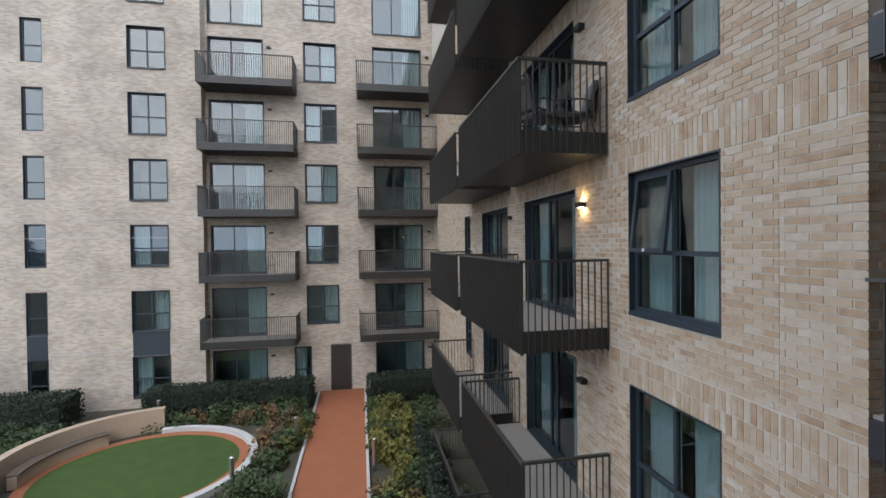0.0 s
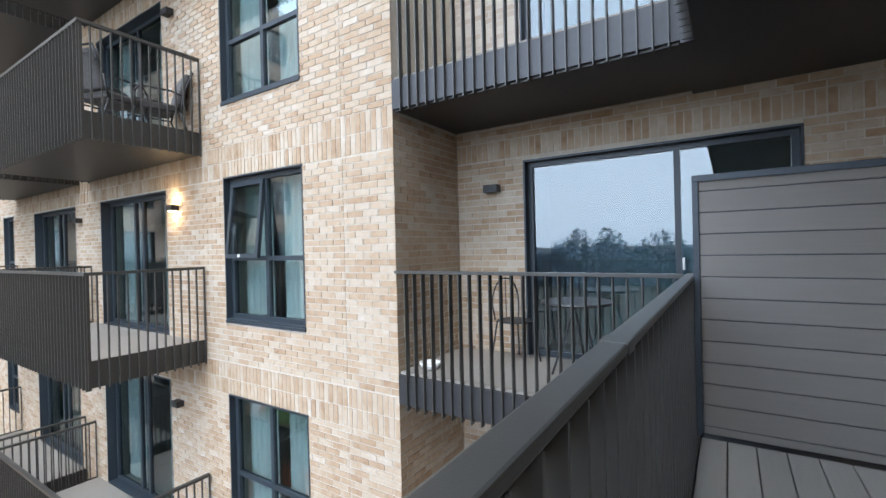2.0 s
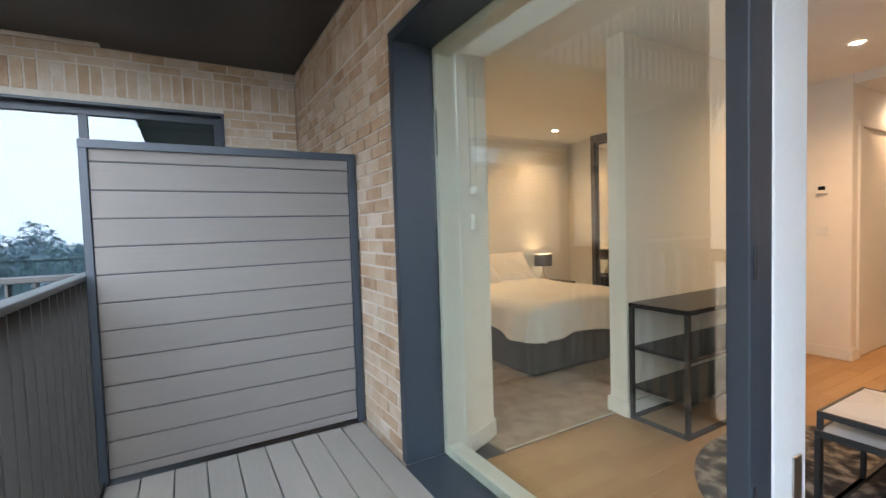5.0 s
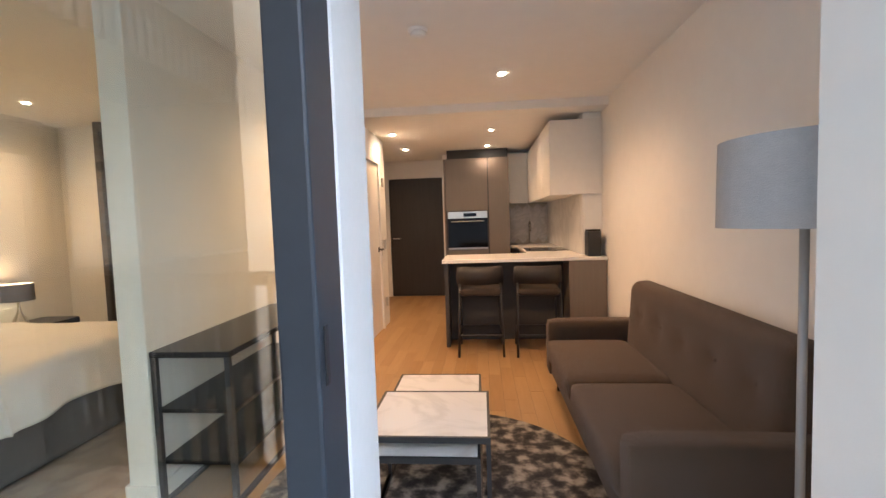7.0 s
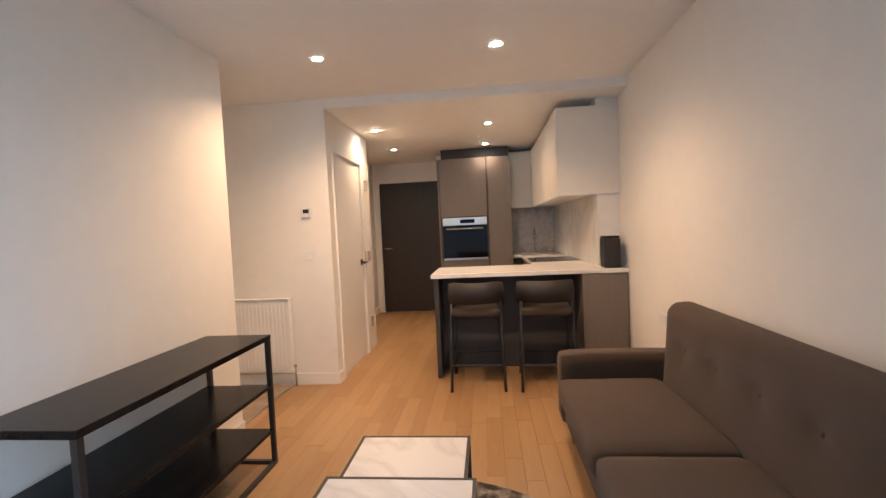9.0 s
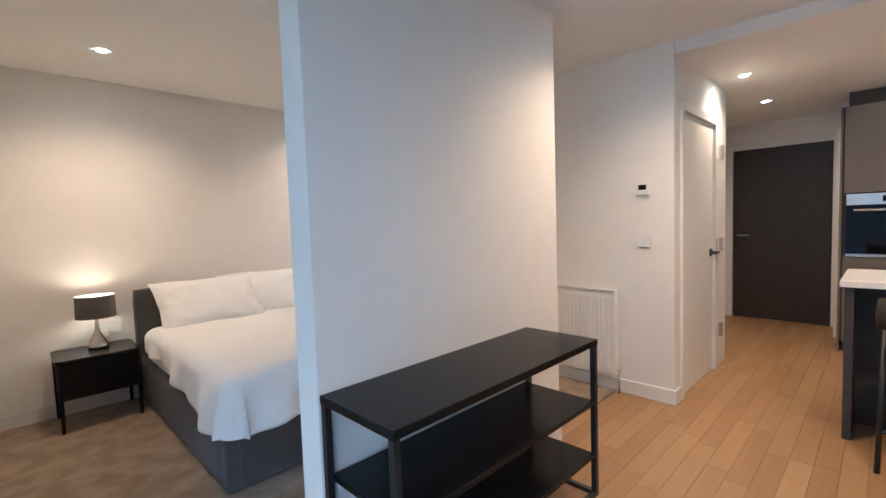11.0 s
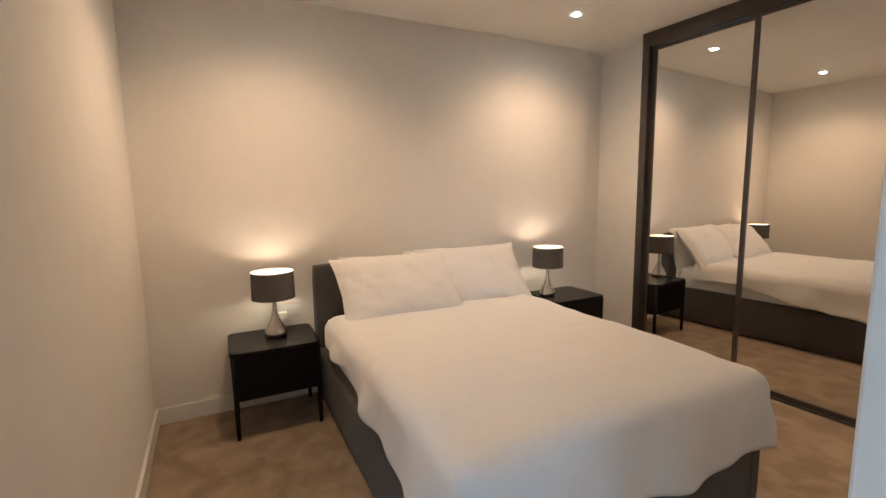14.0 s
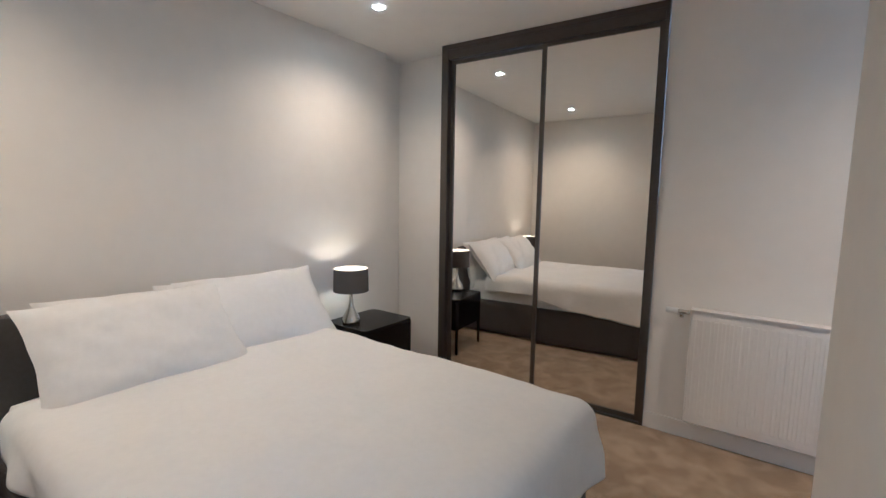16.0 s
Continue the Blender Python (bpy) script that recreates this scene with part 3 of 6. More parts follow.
for k in range(-2, 3):
    wall_lamp(WX - 0.004, 9.56, STOREY * k + 2.0, k == 0)
    wall_lamp(WX - 0.004, 13.3, STOREY * k + 2.0)
glow = new("wall_lamp_light", bpy.data.lights.new("wall_lamp_light", "POINT"))
glow.data.energy, glow.data.color, glow.data.shadow_soft_size = 1.5, (1.0, 0.66, 0.28), 0.04
glow.location = (WX - 0.09, 9.56, 2.09)
glow2 = new("wall_lamp_light", glow.data)
glow2.location = (WX - 0.09, 9.56, 1.91)


# ---------------------------------------------------------------- balconies
def balcony(name, label, length, depth, x, y, z, rz=0, bar_step=0.11, sides=(True, True), far=False, group="wing balconies"):
    """A hung balcony: local x along the wall, y outwards from it; its bars hang past the deck's edge."""
    t = thing(name, label, "balcony", x, y, z, rz, group)
    part("deck", B(0.03, length - 0.03, 0, depth - 0.03, -0.10, 0.0), DECK, t)
    part("soffit", B(0.035, length - 0.035, 0, depth - 0.035, -0.29, -0.105), SOFFIT, t)
    runs = [((0, depth), (length, depth))]
    if sides[0]:
        runs.append(((0, 0.02), (0, depth)))
    if sides[1]:
        runs.append(((length, 0.02), (length, depth)))
    bar_x = B(-0.005, 0.005, -0.03, 0.03, -0.32, 1.06).mesh("bar", BRONZE)
    bar_y = B(-0.014, 0.014, -0.007, 0.007, -0.32, 1.06).mesh("bar", BRONZE)
    for (ax, ay), (bx, by) in runs:
        across = abs(bx - ax) > abs(by - ay)
        span = max(abs(bx - ax), abs(by - ay))
        part("handrail", B(min(ax, bx) - 0.03, max(ax, bx) + 0.03, ay - 0.03, ay + 0.03, 1.06, 1.10) if across else B(ax - 0.029, ax + 0.029, min(ay, by), max(ay, by) - 0.031, 1.06, 1.10), BRONZE, t)
        part("fascia", B(min(ax, bx) + 0.03, max(ax, bx) - 0.03, ay - 0.029, ay - 0.026, -0.3, 0.03) if across else B(ax + (0.026 if ax == 0 else -0.029), ax + (0.029 if ax == 0 else -0.026), min(ay, by), max(ay, by) - 0.03, -0.3, 0.03), BRONZE, t)
        n = max(2, round(span / bar_step))
        bars = Shape()
        for i in range(n + 1):
            px, py = ax + (bx - ax) * i / n, ay + (by - ay) * i / n
            if far:
                bars.box(px - 0.012, px + 0.012, py - 0.012, py + 0.012, -0.3, 1.06)
            else:
                o = part("bar", bar_x if across else bar_y, None, t)
                o.location = (px, py, 0)
        if far:
            tagged(part("bars", bars, BRONZE, t), kind="stuff")
    return t


# the wing's balconies: local x runs towards -y of the world, local y towards -x
wing_balcony = balcony("balcony", "hung dark metal balcony with upright bars", 4.0, 1.43, WX, 12.8, 0, 0)
wing_balcony.matrix_basis = pose(WX, 8.79, 0, 0, 0, 90)
for k in range(-2, 4):
    if k:
        copy_thing(wing_balcony, pose(WX, 8.79, STOREY * k, 0, 0, 90))
    copy_thing(wing_balcony, pose(WX, 13.3, STOREY * k, 0, 0, 90))

# ---------------------------------------------------------------- the building across the courtyard
across = thing("apartment_building", "pale brick apartment block across the courtyard with stacked balconies", "building", -8, 25, -6)
lholes, rholes = [], []
for k in range(-2, 5):
    z = STOREY * k
    low = 0.52
    lholes += [(-17.21, -16.41, z + low, z + 2.42), (-13.0, -11.46, z + low, z + 2.38)]
    rholes += [(-9.75, -7.29, z + 0.05, z + 2.35), (-1.98, 0.48, z + 0.05, z + 2.35)]
    if k > -2:
        rholes += [(-5.36, -3.82, z + low - 0.02, z + 2.36)]
rholes += [(-4.27, -3.24, -6.02, -3.66), (-6.0, -5.2, -5.6, -3.7)]
under(part("wall", holed("y", 25.0, 25.35, -26, -9.94, -6.1, 15.6, grown(lholes)), FAR_BRICK, None, "pale brick wall"), across)
under(part("wall", holed("y", 25.5, 25.85, -9.94, 3, -6.1, 15.6, grown(rholes)), FAR_BRICK, None, "pale brick wall"), across)
under(part("wall", B(-10.2, -9.945, 25.351, 25.84, -6.1, 15.6), FAR_BRICK, None), across)
under(part("roof", B(-26, 3, 25.05, 34, 15.6, 15.9), KERB, None), across)
for k in range(-2, 5):
    z = STOREY * k
    under(SLIM.put(None, pose(-17.21, 25.1, z + 0.52), 0, 0), across)
    under(SQUARE.put(None, pose(-13.0, 25.1, z + 0.52), k % 2, 1 if k < 1 else 0), across)
    under(FARDOOR.put(None, pose(-9.75, 25.6, z + 0.05), 1, 1), across)
    under(FARDOOR.put(None, pose(-1.98, 25.6, z + 0.05), 1, 1), across)
    if k > -2:
        under(SQUARE.put(None, pose(-5.36, 25.6, z + 0.50), k % 2, 1), across)
    for bx in (-7.0, 0.8):
        wall_lamp(bx, 25.499, z + 2.0, rz=90)
under(SLIM.put(None, pose(-6.0, 25.6, -5.6), 0, 1), across)
under(part("spandrel_panel", B(-13.0, -11.46, 24.985, 24.998, -3.62, -2.52), FRAME, None), across)
under(part("spandrel_panel", B(-17.21, -16.41, 24.985, 24.998, -3.62, -2.52), FRAME, None), across)
under(part("door", B(-4.24, -3.27, 25.56, 25.62, -6.02, -3.7), DARKWOOD, None, "dark brown entrance door", 0.004), across)
for z in (0.03 + 2.36 - 0.6, STOREY - 0.35, -0.35 - STOREY + 0.0):
    under(part("string_course", B(-26, -9.95, 24.992, 24.999, z, z + 0.025), KERB, None), across)
far_balcony = balcony("balcony", "dark metal balcony on the block across the courtyard", 4.15, 1.4, -5.72, 25.5, 3.02, 180, 0.1, far=True, group="far balconies")
for k in range(-1, 4):
    if k != 1:
        copy_thing(far_balcony, pose(-5.72, 25.5, STOREY * k, 0, 0, 180))
    copy_thing(far_balcony, pose(1.36, 25.5, STOREY * k, 0, 0, 180))

# ---------------------------------------------------------------- courtyard
GZ = -5.97
setting("ground", Shape().add([(-900, -900, GZ - 0.05), (900, -900, GZ - 0.05), (900, 900, GZ - 0.05), (-900, 900, GZ - 0.05)], [(0, 1, 2, 3)]), SOIL, "dark planted ground of the courtyard", "ground")
setting("pavement_path", B(-4.78, -2.62, 1.5, 25.49, GZ - 0.3, GZ), TERRACOTTA, "terracotta resin path through the courtyard", "path")
for x in (-4.88, -2.62):
    setting("kerb_path", B(x, x + 0.10, 1.5, 25.3, GZ - 0.3, GZ + 0.07), KERB, "pale concrete edging along the path", "kerb", 0.01)
LX, LY = -9.9, 18.6


def ring(r0x, r0y, r1x, r1y, a0, a1, z0, z1, n=48):
    s = Shape()
    for i in range(n):
        a, b = radians(a0 + (a1 - a0) * i / n), radians(a0 + (a1 - a0) * (i + 1) / n)
        q = [(LX + rx * math.cos(t), LY + ry * math.sin(t)) for rx, ry, t in ((r0x, r0y, a), (r1x, r1y, a), (r1x, r1y, b), (r0x, r0y, b))]
        s.add([(*p, z0) for p in q] + [(*p, z1) for p in q], [(0, 3, 2, 1), (4, 5, 6, 7), (0, 1, 5, 4), (1, 2, 6, 5), (2, 3, 7, 6), (3, 0, 4, 7)])
    return s


lawn = Shape()
lawn.lathe(0, 0, [(1.0, GZ - 0.2), (1.0, GZ + 0.02)], 64)
lawn.v = [(LX + 2.95 * x, LY + 2.65 * y, z) for x, y, z in lawn.v]
setting("ground_lawn", lawn, GRASS, "oval mown lawn in the courtyard", "lawn")
setting("kerb_lawn", ring(3.3, 3.0, 3.55, 3.25, -70, 100, GZ - 0.2, GZ + 0.16), KERB, "pale curved kerb round the lawn", "kerb")
setting("pavement_lawn", ring(2.95, 2.65, 3.3, 3.0, -180, 180, GZ - 0.2, GZ + 0.01), TERRACOTTA, "terracotta band round the lawn", "path")
setting("wall_garden", ring(3.75, 3.45, 4.05, 3.75, 100, 235, GZ - 0.2, GZ + 0.85), SANDSTONE, "curved sandstone garden wall", "garden wall")
bench = thing("garden_bench", "curved weathered timber bench before the garden wall", "bench", 0, 0, 0)
for r in (3.2, 3.33, 3.46):
    part("slat", ring(r, r - 0.3, r + 0.11, r - 0.19, 130, 190, GZ + 0.40, GZ + 0.45, 20), TIMBER, bench)
part("base", ring(3.25, 2.95, 3.5, 3.2, 130, 190, GZ, GZ + 0.39, 20), SANDSTONE, bench)
bollard = thing("bollard_light", "short steel bollard light in the planting", "bollard", -5.14, 19.5, GZ, group="bollards")
part("post", Shape().lathe(0, 0, [(0.07, 0), (0.07, 0.85)], 14), STEEL, bollard, smooth=False)
part("cap", Shape().lathe(0, 0, [(0.085, 0.85), (0.085, 1.0), (0.03, 1.03)], 14), STEEL, bollard)
for bx, by in ((-11.0, 22.6), (-6.6, 16.7), (-2.35, 17.1)):
    copy_thing(bollard, pose(bx, by, GZ))


def leaves(name, label, category, material, spots, count, size, seed, kind="stuff"):
    """Clumps of small tilted leaves; spots: (x, y, z, rx, ry, rz) ellipsoids."""
    rng = random.Random(seed)
    s = Shape()
    for x, y, z, rx, ry, rz in spots:
        for _ in range(count):
            d = Vector((rng.gauss(0, 1), rng.gauss(0, 1), rng.gauss(0, 1))).normalized() * rng.uniform(0.55, 1.08)
            c = Vector((x + d.x * rx, y + d.y * ry, z + abs(d.z) * rz))
            w = size * rng.uniform(0.6, 1.5)
            u = Vector((rng.uniform(-1, 1), rng.uniform(-1, 1), rng.uniform(-0.6, 0.6))).normalized() * w
            n = d.cross(u).normalized() * w * 0.55
            s.add([c - u, c + n, c + u, c - n], [(0, 1, 2, 3)])
    return tagged(new(name, s.mesh(name, material)), label, category, "", kind)


def hedge(x0, x1, y0, y1, h, seed, label):
    rng = random.Random(seed)
    s = Shape()
    s.box(x0 + 0.1, x1 - 0.1, y0 + 0.1, y1 - 0.1, GZ - 0.06, GZ + h - 0.08)
    area = 2 * (x1 - x0 + y1 - y0) * h + (x1 - x0) * (y1 - y0)
    for _ in range(int(area * 260)):
        f = rng.random()
        x, y, z = rng.uniform(x0, x1), rng.uniform(y0, y1), GZ + rng.uniform(0, h)
        if f < 0.4:
            z = GZ + h + rng.gauss(0, 0.03)
        elif f < 0.8:
            y = y0 + rng.gauss(0, 0.04)
        else:
            x = rng.choice((x0, x1)) + rng.gauss(0, 0.04)
        u = Vector((rng.uniform(-1, 1), rng.uniform(-1, 1), rng.uniform(-1, 1))).normalized() * 0.045
        n = Vector((rng.uniform(-1, 1), rng.uniform(-1, 1), rng.uniform(-1, 1))).normalized() * 0.04
        c = Vector((x, y, z))
        s.add([c - u, c + n, c + u, c - n], [(0, 1, 2, 3)])
    tagged(new("hedge", s.mesh("hedge", HEDGE)), label, "hedge")


hedge(-11.9, -5.0, 23.2, 24.4, 1.15, 1, "clipped dark green hedge before the ground floor windows")
hedge(-19.5, -14.6, 22.6, 24.2, 1.25, 2, "clipped dark green hedge beside the garden wall")
hedge(-2.45, 0.9, 23.2, 24.4, 1.1, 3, "clipped dark green hedge beside the path")
hedge(-0.95, -0.45, 12.0, 18.5, 0.8, 4, "low clipped hedge under the balconies")
prng = random.Random(11)


def spots(x0, x1, y0, y1, n, r, h):
    return [(prng.uniform(x0, x1), prng.uniform(y0, y1), GZ - 0.05, r * prng.uniform(0.6, 1.3), r * prng.uniform(0.6, 1.3), h * prng.uniform(0.5, 1.3)) for _ in range(n)]


leaves("shrubs", "mixed low green shrubs in the courtyard beds", "shrubs", SHRUB, spots(-6.3, -5.0, 14, 23, 26, 0.5, 0.7) + spots(-11.5, -5.2, 22.0, 23.2, 26, 0.5, 0.6) + spots(-2.4, 0.6, 8, 23, 40, 0.5, 0.8) + spots(-18, -13.5, 19, 22.5, 22, 0.6, 0.6) + spots(-9, -5, 11, 15, 30, 0.5, 0.6), 330, 0.06, 21)
leaves("yellow_shrubs", "yellow-green shrubs beside the path", "shrubs", YELLOW, spots(-2.3, -0.9, 17, 22.8, 26, 0.42, 0.75) + spots(-1.9, -0.8, 13, 18, 14, 0.45, 0.7) + spots(-6.0, -5.0, 17, 23, 5, 0.4, 0.5), 300, 0.06, 22)
leaves("russet_shrubs", "russet dried perennials in the courtyard beds", "shrubs", RUSSET, spots(-6.6, -5.6, 18, 22, 8, 0.45, 0.7) + spots(-10, -6, 22, 23, 8, 0.4, 0.5) + spots(-2.3, 0, 10, 16, 8, 0.4, 0.5), 260, 0.055, 23)
# a bare young tree at the courtyard's far corner
bare = thing("bare_tree", "leafless young tree beside the pale block", "tree", -18.6, 23.4, GZ)
trunk = Shape().tube((0, 0, 0), (0.05, 0, 1.7), 0.06, 8, 0.045)
trng = random.Random(5)
for i in range(26):
    a, z0 = trng.uniform(0, 6.28), trng.uniform(1.0, 2.2)
    p = Vector((0.03, 0, z0))
    q = p + Vector((math.cos(a), math.sin(a), trng.uniform(0.9, 1.8))) * trng.uniform(0.5, 0.95)
    trunk.tube(p, q, 0.02, 5, 0.01)
    for _ in range(3):
        trunk.tube(q, q + Vector((trng.uniform(-0.4, 0.4), trng.uniform(-0.4, 0.4), trng.uniform(0.2, 0.6))), 0.009, 4, 0.004)
part("trunk", trunk, BARK, bare)
# distant trees, seen only mirrored in the panes
far_rng = random.Random(9)
leaves("far_trees", "far tree line beyond the open west side, haze put into its leaf colour", "trees", FARTREE, [(-75 + far_rng.uniform(-6, 6), y, GZ, 4, far_rng.uniform(3, 6), far_rng.uniform(6, 12)) for y in range(-60, 90, 4)], 1500, 0.42, 24)

# ---------------------------------------------------------------- the flat's own block: brick face, balcony, neighbour's recess
OY = 1.20   # outer face of the flat
IY = 0.657  # inner face
OX0, OX1, OTOP = -2.27, 0.145, 2.17   # the glazed opening
NX = 2.355  # neighbour's window wall
wall_facade = setting("wall_facade", holed("y", 0.86, OY - 0.012, -6.5, NX + 0.3, -6.1, 2.69, [(OX0 - 0.05, OX1 + 0.05, -0.02, OTOP + 0.05)]), MORTAR, "buff brick outer wall of the flat", "wall")
setting("wall_facade_upper", B(-6.5, NX + 0.3, 0.6, OY, 2.69, 15.4), FAR_BRICK, "buff brick wall above the flat", "wall")
setting("wall_facade_inner", holed("y", IY, 0.858, -2.98, 0.142, -0.1, 2.5, [(OX0 - 0.02, 0.15, -0.1, 2.2)]), PLASTER, "white painted inner face of the outer wall", "wall")
RX, RYI, RYE = 0.245, 0.590, 0.650   # the splayed reveal's corner; the inner face there and at the bed wall


def prism(points, z0, z1):
    """An upright block over a convex footprint."""
    n = len(points)
    return Shape().add([(*p, z0) for p in points] + [(*p, z1) for p in points], [tuple(reversed(range(n))), tuple(range(n, 2 * n))] + [(k, (k + 1) % n, n + (k + 1) % n, n + k) for k in range(n)])


setting("wall_facade_bed", prism([(0.143, 0.858), (0.143, 0.855), (RX, RYI), (2.98, RYE + 0.004), (2.98, 0.858)], -0.1, 2.5), PLASTER, "white painted outer wall of the bedroom with a splayed window reveal", "wall")
NWIN = (1.82, 4.32)
wall_recess = setting("wall_recess", holed("x", NX + 0.012, NX + 0.3, OY, WY, -6.1, 2.69, grown([(*NWIN, 0.02, 2.26)])), MORTAR, "buff brick wall of the neighbouring balcony recess", "wall")
setting("wall_recess_upper", holed("x", NX, NX + 0.3, OY, WY, 2.69, 15.4, grown([(*NWIN, STOREY + 0.02, STOREY + 2.26)])), FAR_BRICK, "buff brick wall above the recess", "wall")
NEIGHBOUR = WindowKind("window_neighbour", 2.5, 2.24, (1.55,), (), 0.22, t=0.055, lining=0.105)
nw = NEIGHBOUR.put(None, pose(NX + 0.1, 4.32, 0.02, 0, 0, -90), 0, 0)
tagged(nw, "dark framed balcony door and pane of the neighbouring flat", "window", "", "structure")
part("door_handle", B(1.585, 1.61, -0.05, -0.02, 1.0, 1.12), STEEL, nw, bevel=0.004)
tagged(NEIGHBOUR.put(None, pose(NX + 0.1, 4.32, STOREY + 0.02, 0, 0, -90), 0, 0), "dark framed balcony door and pane of the flat above the neighbour", "window", "", "structure")
wall_lamp(NX - 0.004, 4.72, 1.98)

# our balcony and the ones over and under it
DZ = 0.05
RY = 2.565


def deck_boards(name, parent, x0, x1, y0, y1, z, along="y", w=0.14, single=True):
    s = Shape()
    a0, a1 = (x0, x1) if along == "y" else (y0, y1)
    n = int((a1 - a0) / w)
    for i in range(n):
        p, q = a0 + i * w + 0.003, a0 + (i + 1) * w - 0.003
        sh = B(p, q, y0, y1, z - 0.025, z) if along == "y" else B(x0, x1, p, q, z - 0.025, z)
        part("deck_board", sh, DECK, parent, bevel=0.003, segments=1)


own = thing("balcony_own", "long balcony with dark bar railing and grey composite boards", "balcony", 0, 0, 0)
part("slab", B(-3.9, 1.04, OY + 0.002, RY - 0.04, DZ - 0.36, DZ - 0.03), SOFFIT, own)
deck_boards("deck", own, -3.9, 0.768, OY + 0.022, RY - 0.04, DZ, "x", 0.1447)
part("handrail", B(-3.9, 1.08, RY - 0.018, RY + 0.045, 1.05, 1.075), BRONZE, own, bevel=0.006)
part("rail_sleeve", B(-1.42, -1.34, RY - 0.020, RY + 0.047, 1.047, 1.077), BRONZE, own, bevel=0.002)
part("handrail_lip", B(-3.9, 1.08, RY + 0.02, RY + 0.04, 1.0, 1.049), BRONZE, own)
bar = B(-0.005, 0.005, -0.03, 0.03, -0.34, 1.049).mesh("bar", BRONZE)
x = -3.85
while x < 1.05:
    part("bar", bar, None, own).location = (x, RY + 0.013, 0)
    x += 0.105
part("fascia", B(-3.9, 1.04, RY - 0.038, RY - 0.034, -0.32, DZ + 0.02), BRONZE, own)

nb = thing("balcony_neighbour", "neighbouring recessed balcony with dark bar railing", "balcony", WX, 0, 0)
part("slab", B(0.002, NX - WX - 0.01, RY + 0.05, WY, -0.30, 0.0), SOFFIT, nb)
part("deck", B(0.03, NX - WX - 0.005, OY + 0.02, WY - 0.01, 0.002, 0.03), DECK, nb)
part("handrail", B(-0.04, 0.035, RY + 0.06, WY - 0.005, 1.04, 1.07), BRONZE, nb, bevel=0.004)
barx = B(-0.03, 0.03, -0.005, 0.005, -0.34, 1.04).mesh("bar", BRONZE)
y = RY + 0.12
while y < WY - 0.02:
    part("bar", barx, None, nb).location = (0, y, 0)
    y += 0.105
part("fascia", B(0.034, 0.038, RY + 0.06, WY - 0.01, -0.32, 0.03), BRONZE, nb)
upper_nb = copy_thing(nb, pose(WX, 0, STOREY))
tagged(upper_nb, "recessed balcony of the flat above with dark bars")
upper_own = thing("balcony_above", "balcony of the flat above with black soffit", "balcony", 0, 0, STOREY)
part("soffit", B(-3.9, NX - 0.005, OY + 0.003, RY - 0.04, -0.33, -0.02), SOFFIT, upper_own)
part("soffit_corner", B(1.06, NX - 0.005, RY - 0.04, RY + 0.049, -0.33, -0.02), SOFFIT, upper_own)
part("handrail", B(-3.9, 1.08, RY - 0.045, RY + 0.045, 1.05, 1.075), BRONZE, upper_own)
x = -3.85
while x < 1.05:
    part("bar", bar, None, upper_own).location = (x, RY, 0)
    x += 0.105
part("fascia", B(-3.9, 1.04, RY - 0.038, RY - 0.034, -0.32, 0.02), BRONZE, upper_own)
copy_thing(nb, pose(WX, 0, -STOREY))

# privacy screen
scr = thing("privacy_screen", "grey composite board privacy screen in a dark metal frame", "screen", 0.772, 1.2, DZ)
part("post", B(0, 0.05, 0.005, 0.05, 0.0, 1.665), FRAME, scr, bevel=0.003)
part("post", B(0, 0.05, 1.31, 1.345, 0.0, 1.665), FRAME, scr, bevel=0.003)
part("top_rail", B(-0.002, 0.052, 0.004, 1.346, 1.626, 1.668), FRAME, scr, bevel=0.003)
part("core", B(0.022, 0.03, 0.05, 1.31, 0.02, 1.62), FRAME, scr)
edges = [0.02] + [0.0713 + 0.1357 * i for i in range(12)] + [1.632]
for z, z1 in zip(edges, edges[1:]):
    part("board", B(0.012, 0.034, 0.052, 1.308, z + 0.003, z1 - 0.003), SCREEN, scr, bevel=0.003, segments=1)
copy_thing(scr, pose(0.772, 1.2, STOREY + 0.02))

# ---------------------------------------------------------------- the flat: shell
CZ, KZ = 2.43, 2.35
WESTX, EASTX, BACKY, CORX = -2.82, 2.80, -2.75, -0.354
setting("ceiling", Shape().box(-2.98, 3.12, -2.87, 0.66, CZ, CZ + 0.2), CEILING, "white painted ceiling", "ceiling")
setting("ceiling_kitchen", B(-2.98, 0.3, -6.2, -2.762, KZ, KZ + 0.28), CEILING, "lower white ceiling over kitchen and hall", "ceiling")
setting("wall_west", B(WESTX - 0.15, WESTX, -5.6, IY, -0.1, 2.5), PLASTER, "white painted wall behind the sofa", "wall")
setting("wall_east", B(EASTX, EASTX + 0.18, -2.555, IY, -0.1, 2.5), PLASTER, "white painted wall behind the bed", "wall")
setting("wall_east_niche", B(EASTX + 0.085, EASTX + 0.26, BACKY - 0.049, -2.556, -0.1, 2.5), PLASTER, "white painted niche beside the wardrobe", "wall")
setting("wall_back", holed("y", BACKY - 0.12, BACKY, CORX, 2.98, -0.1, 2.5, [(0.868, 3.0, -0.1, 2.5)]), PLASTER, "white painted wall with radiator and wardrobe", "wall")
setting("wall_back_niche", B(2.345, 3.06, BACKY - 0.17, BACKY - 0.05, -0.1, 2.5), PLASTER, "white painted wall between wardrobe and bed wall", "wall")
setting("wall_partition", prism([(-0.03, -1.80), (0.170, -1.80), (0.104, -0.27), (-0.03, -0.27)], -0.01, CZ), PLASTER, "free-standing white partition between bed and living room", "wall", 0.004)
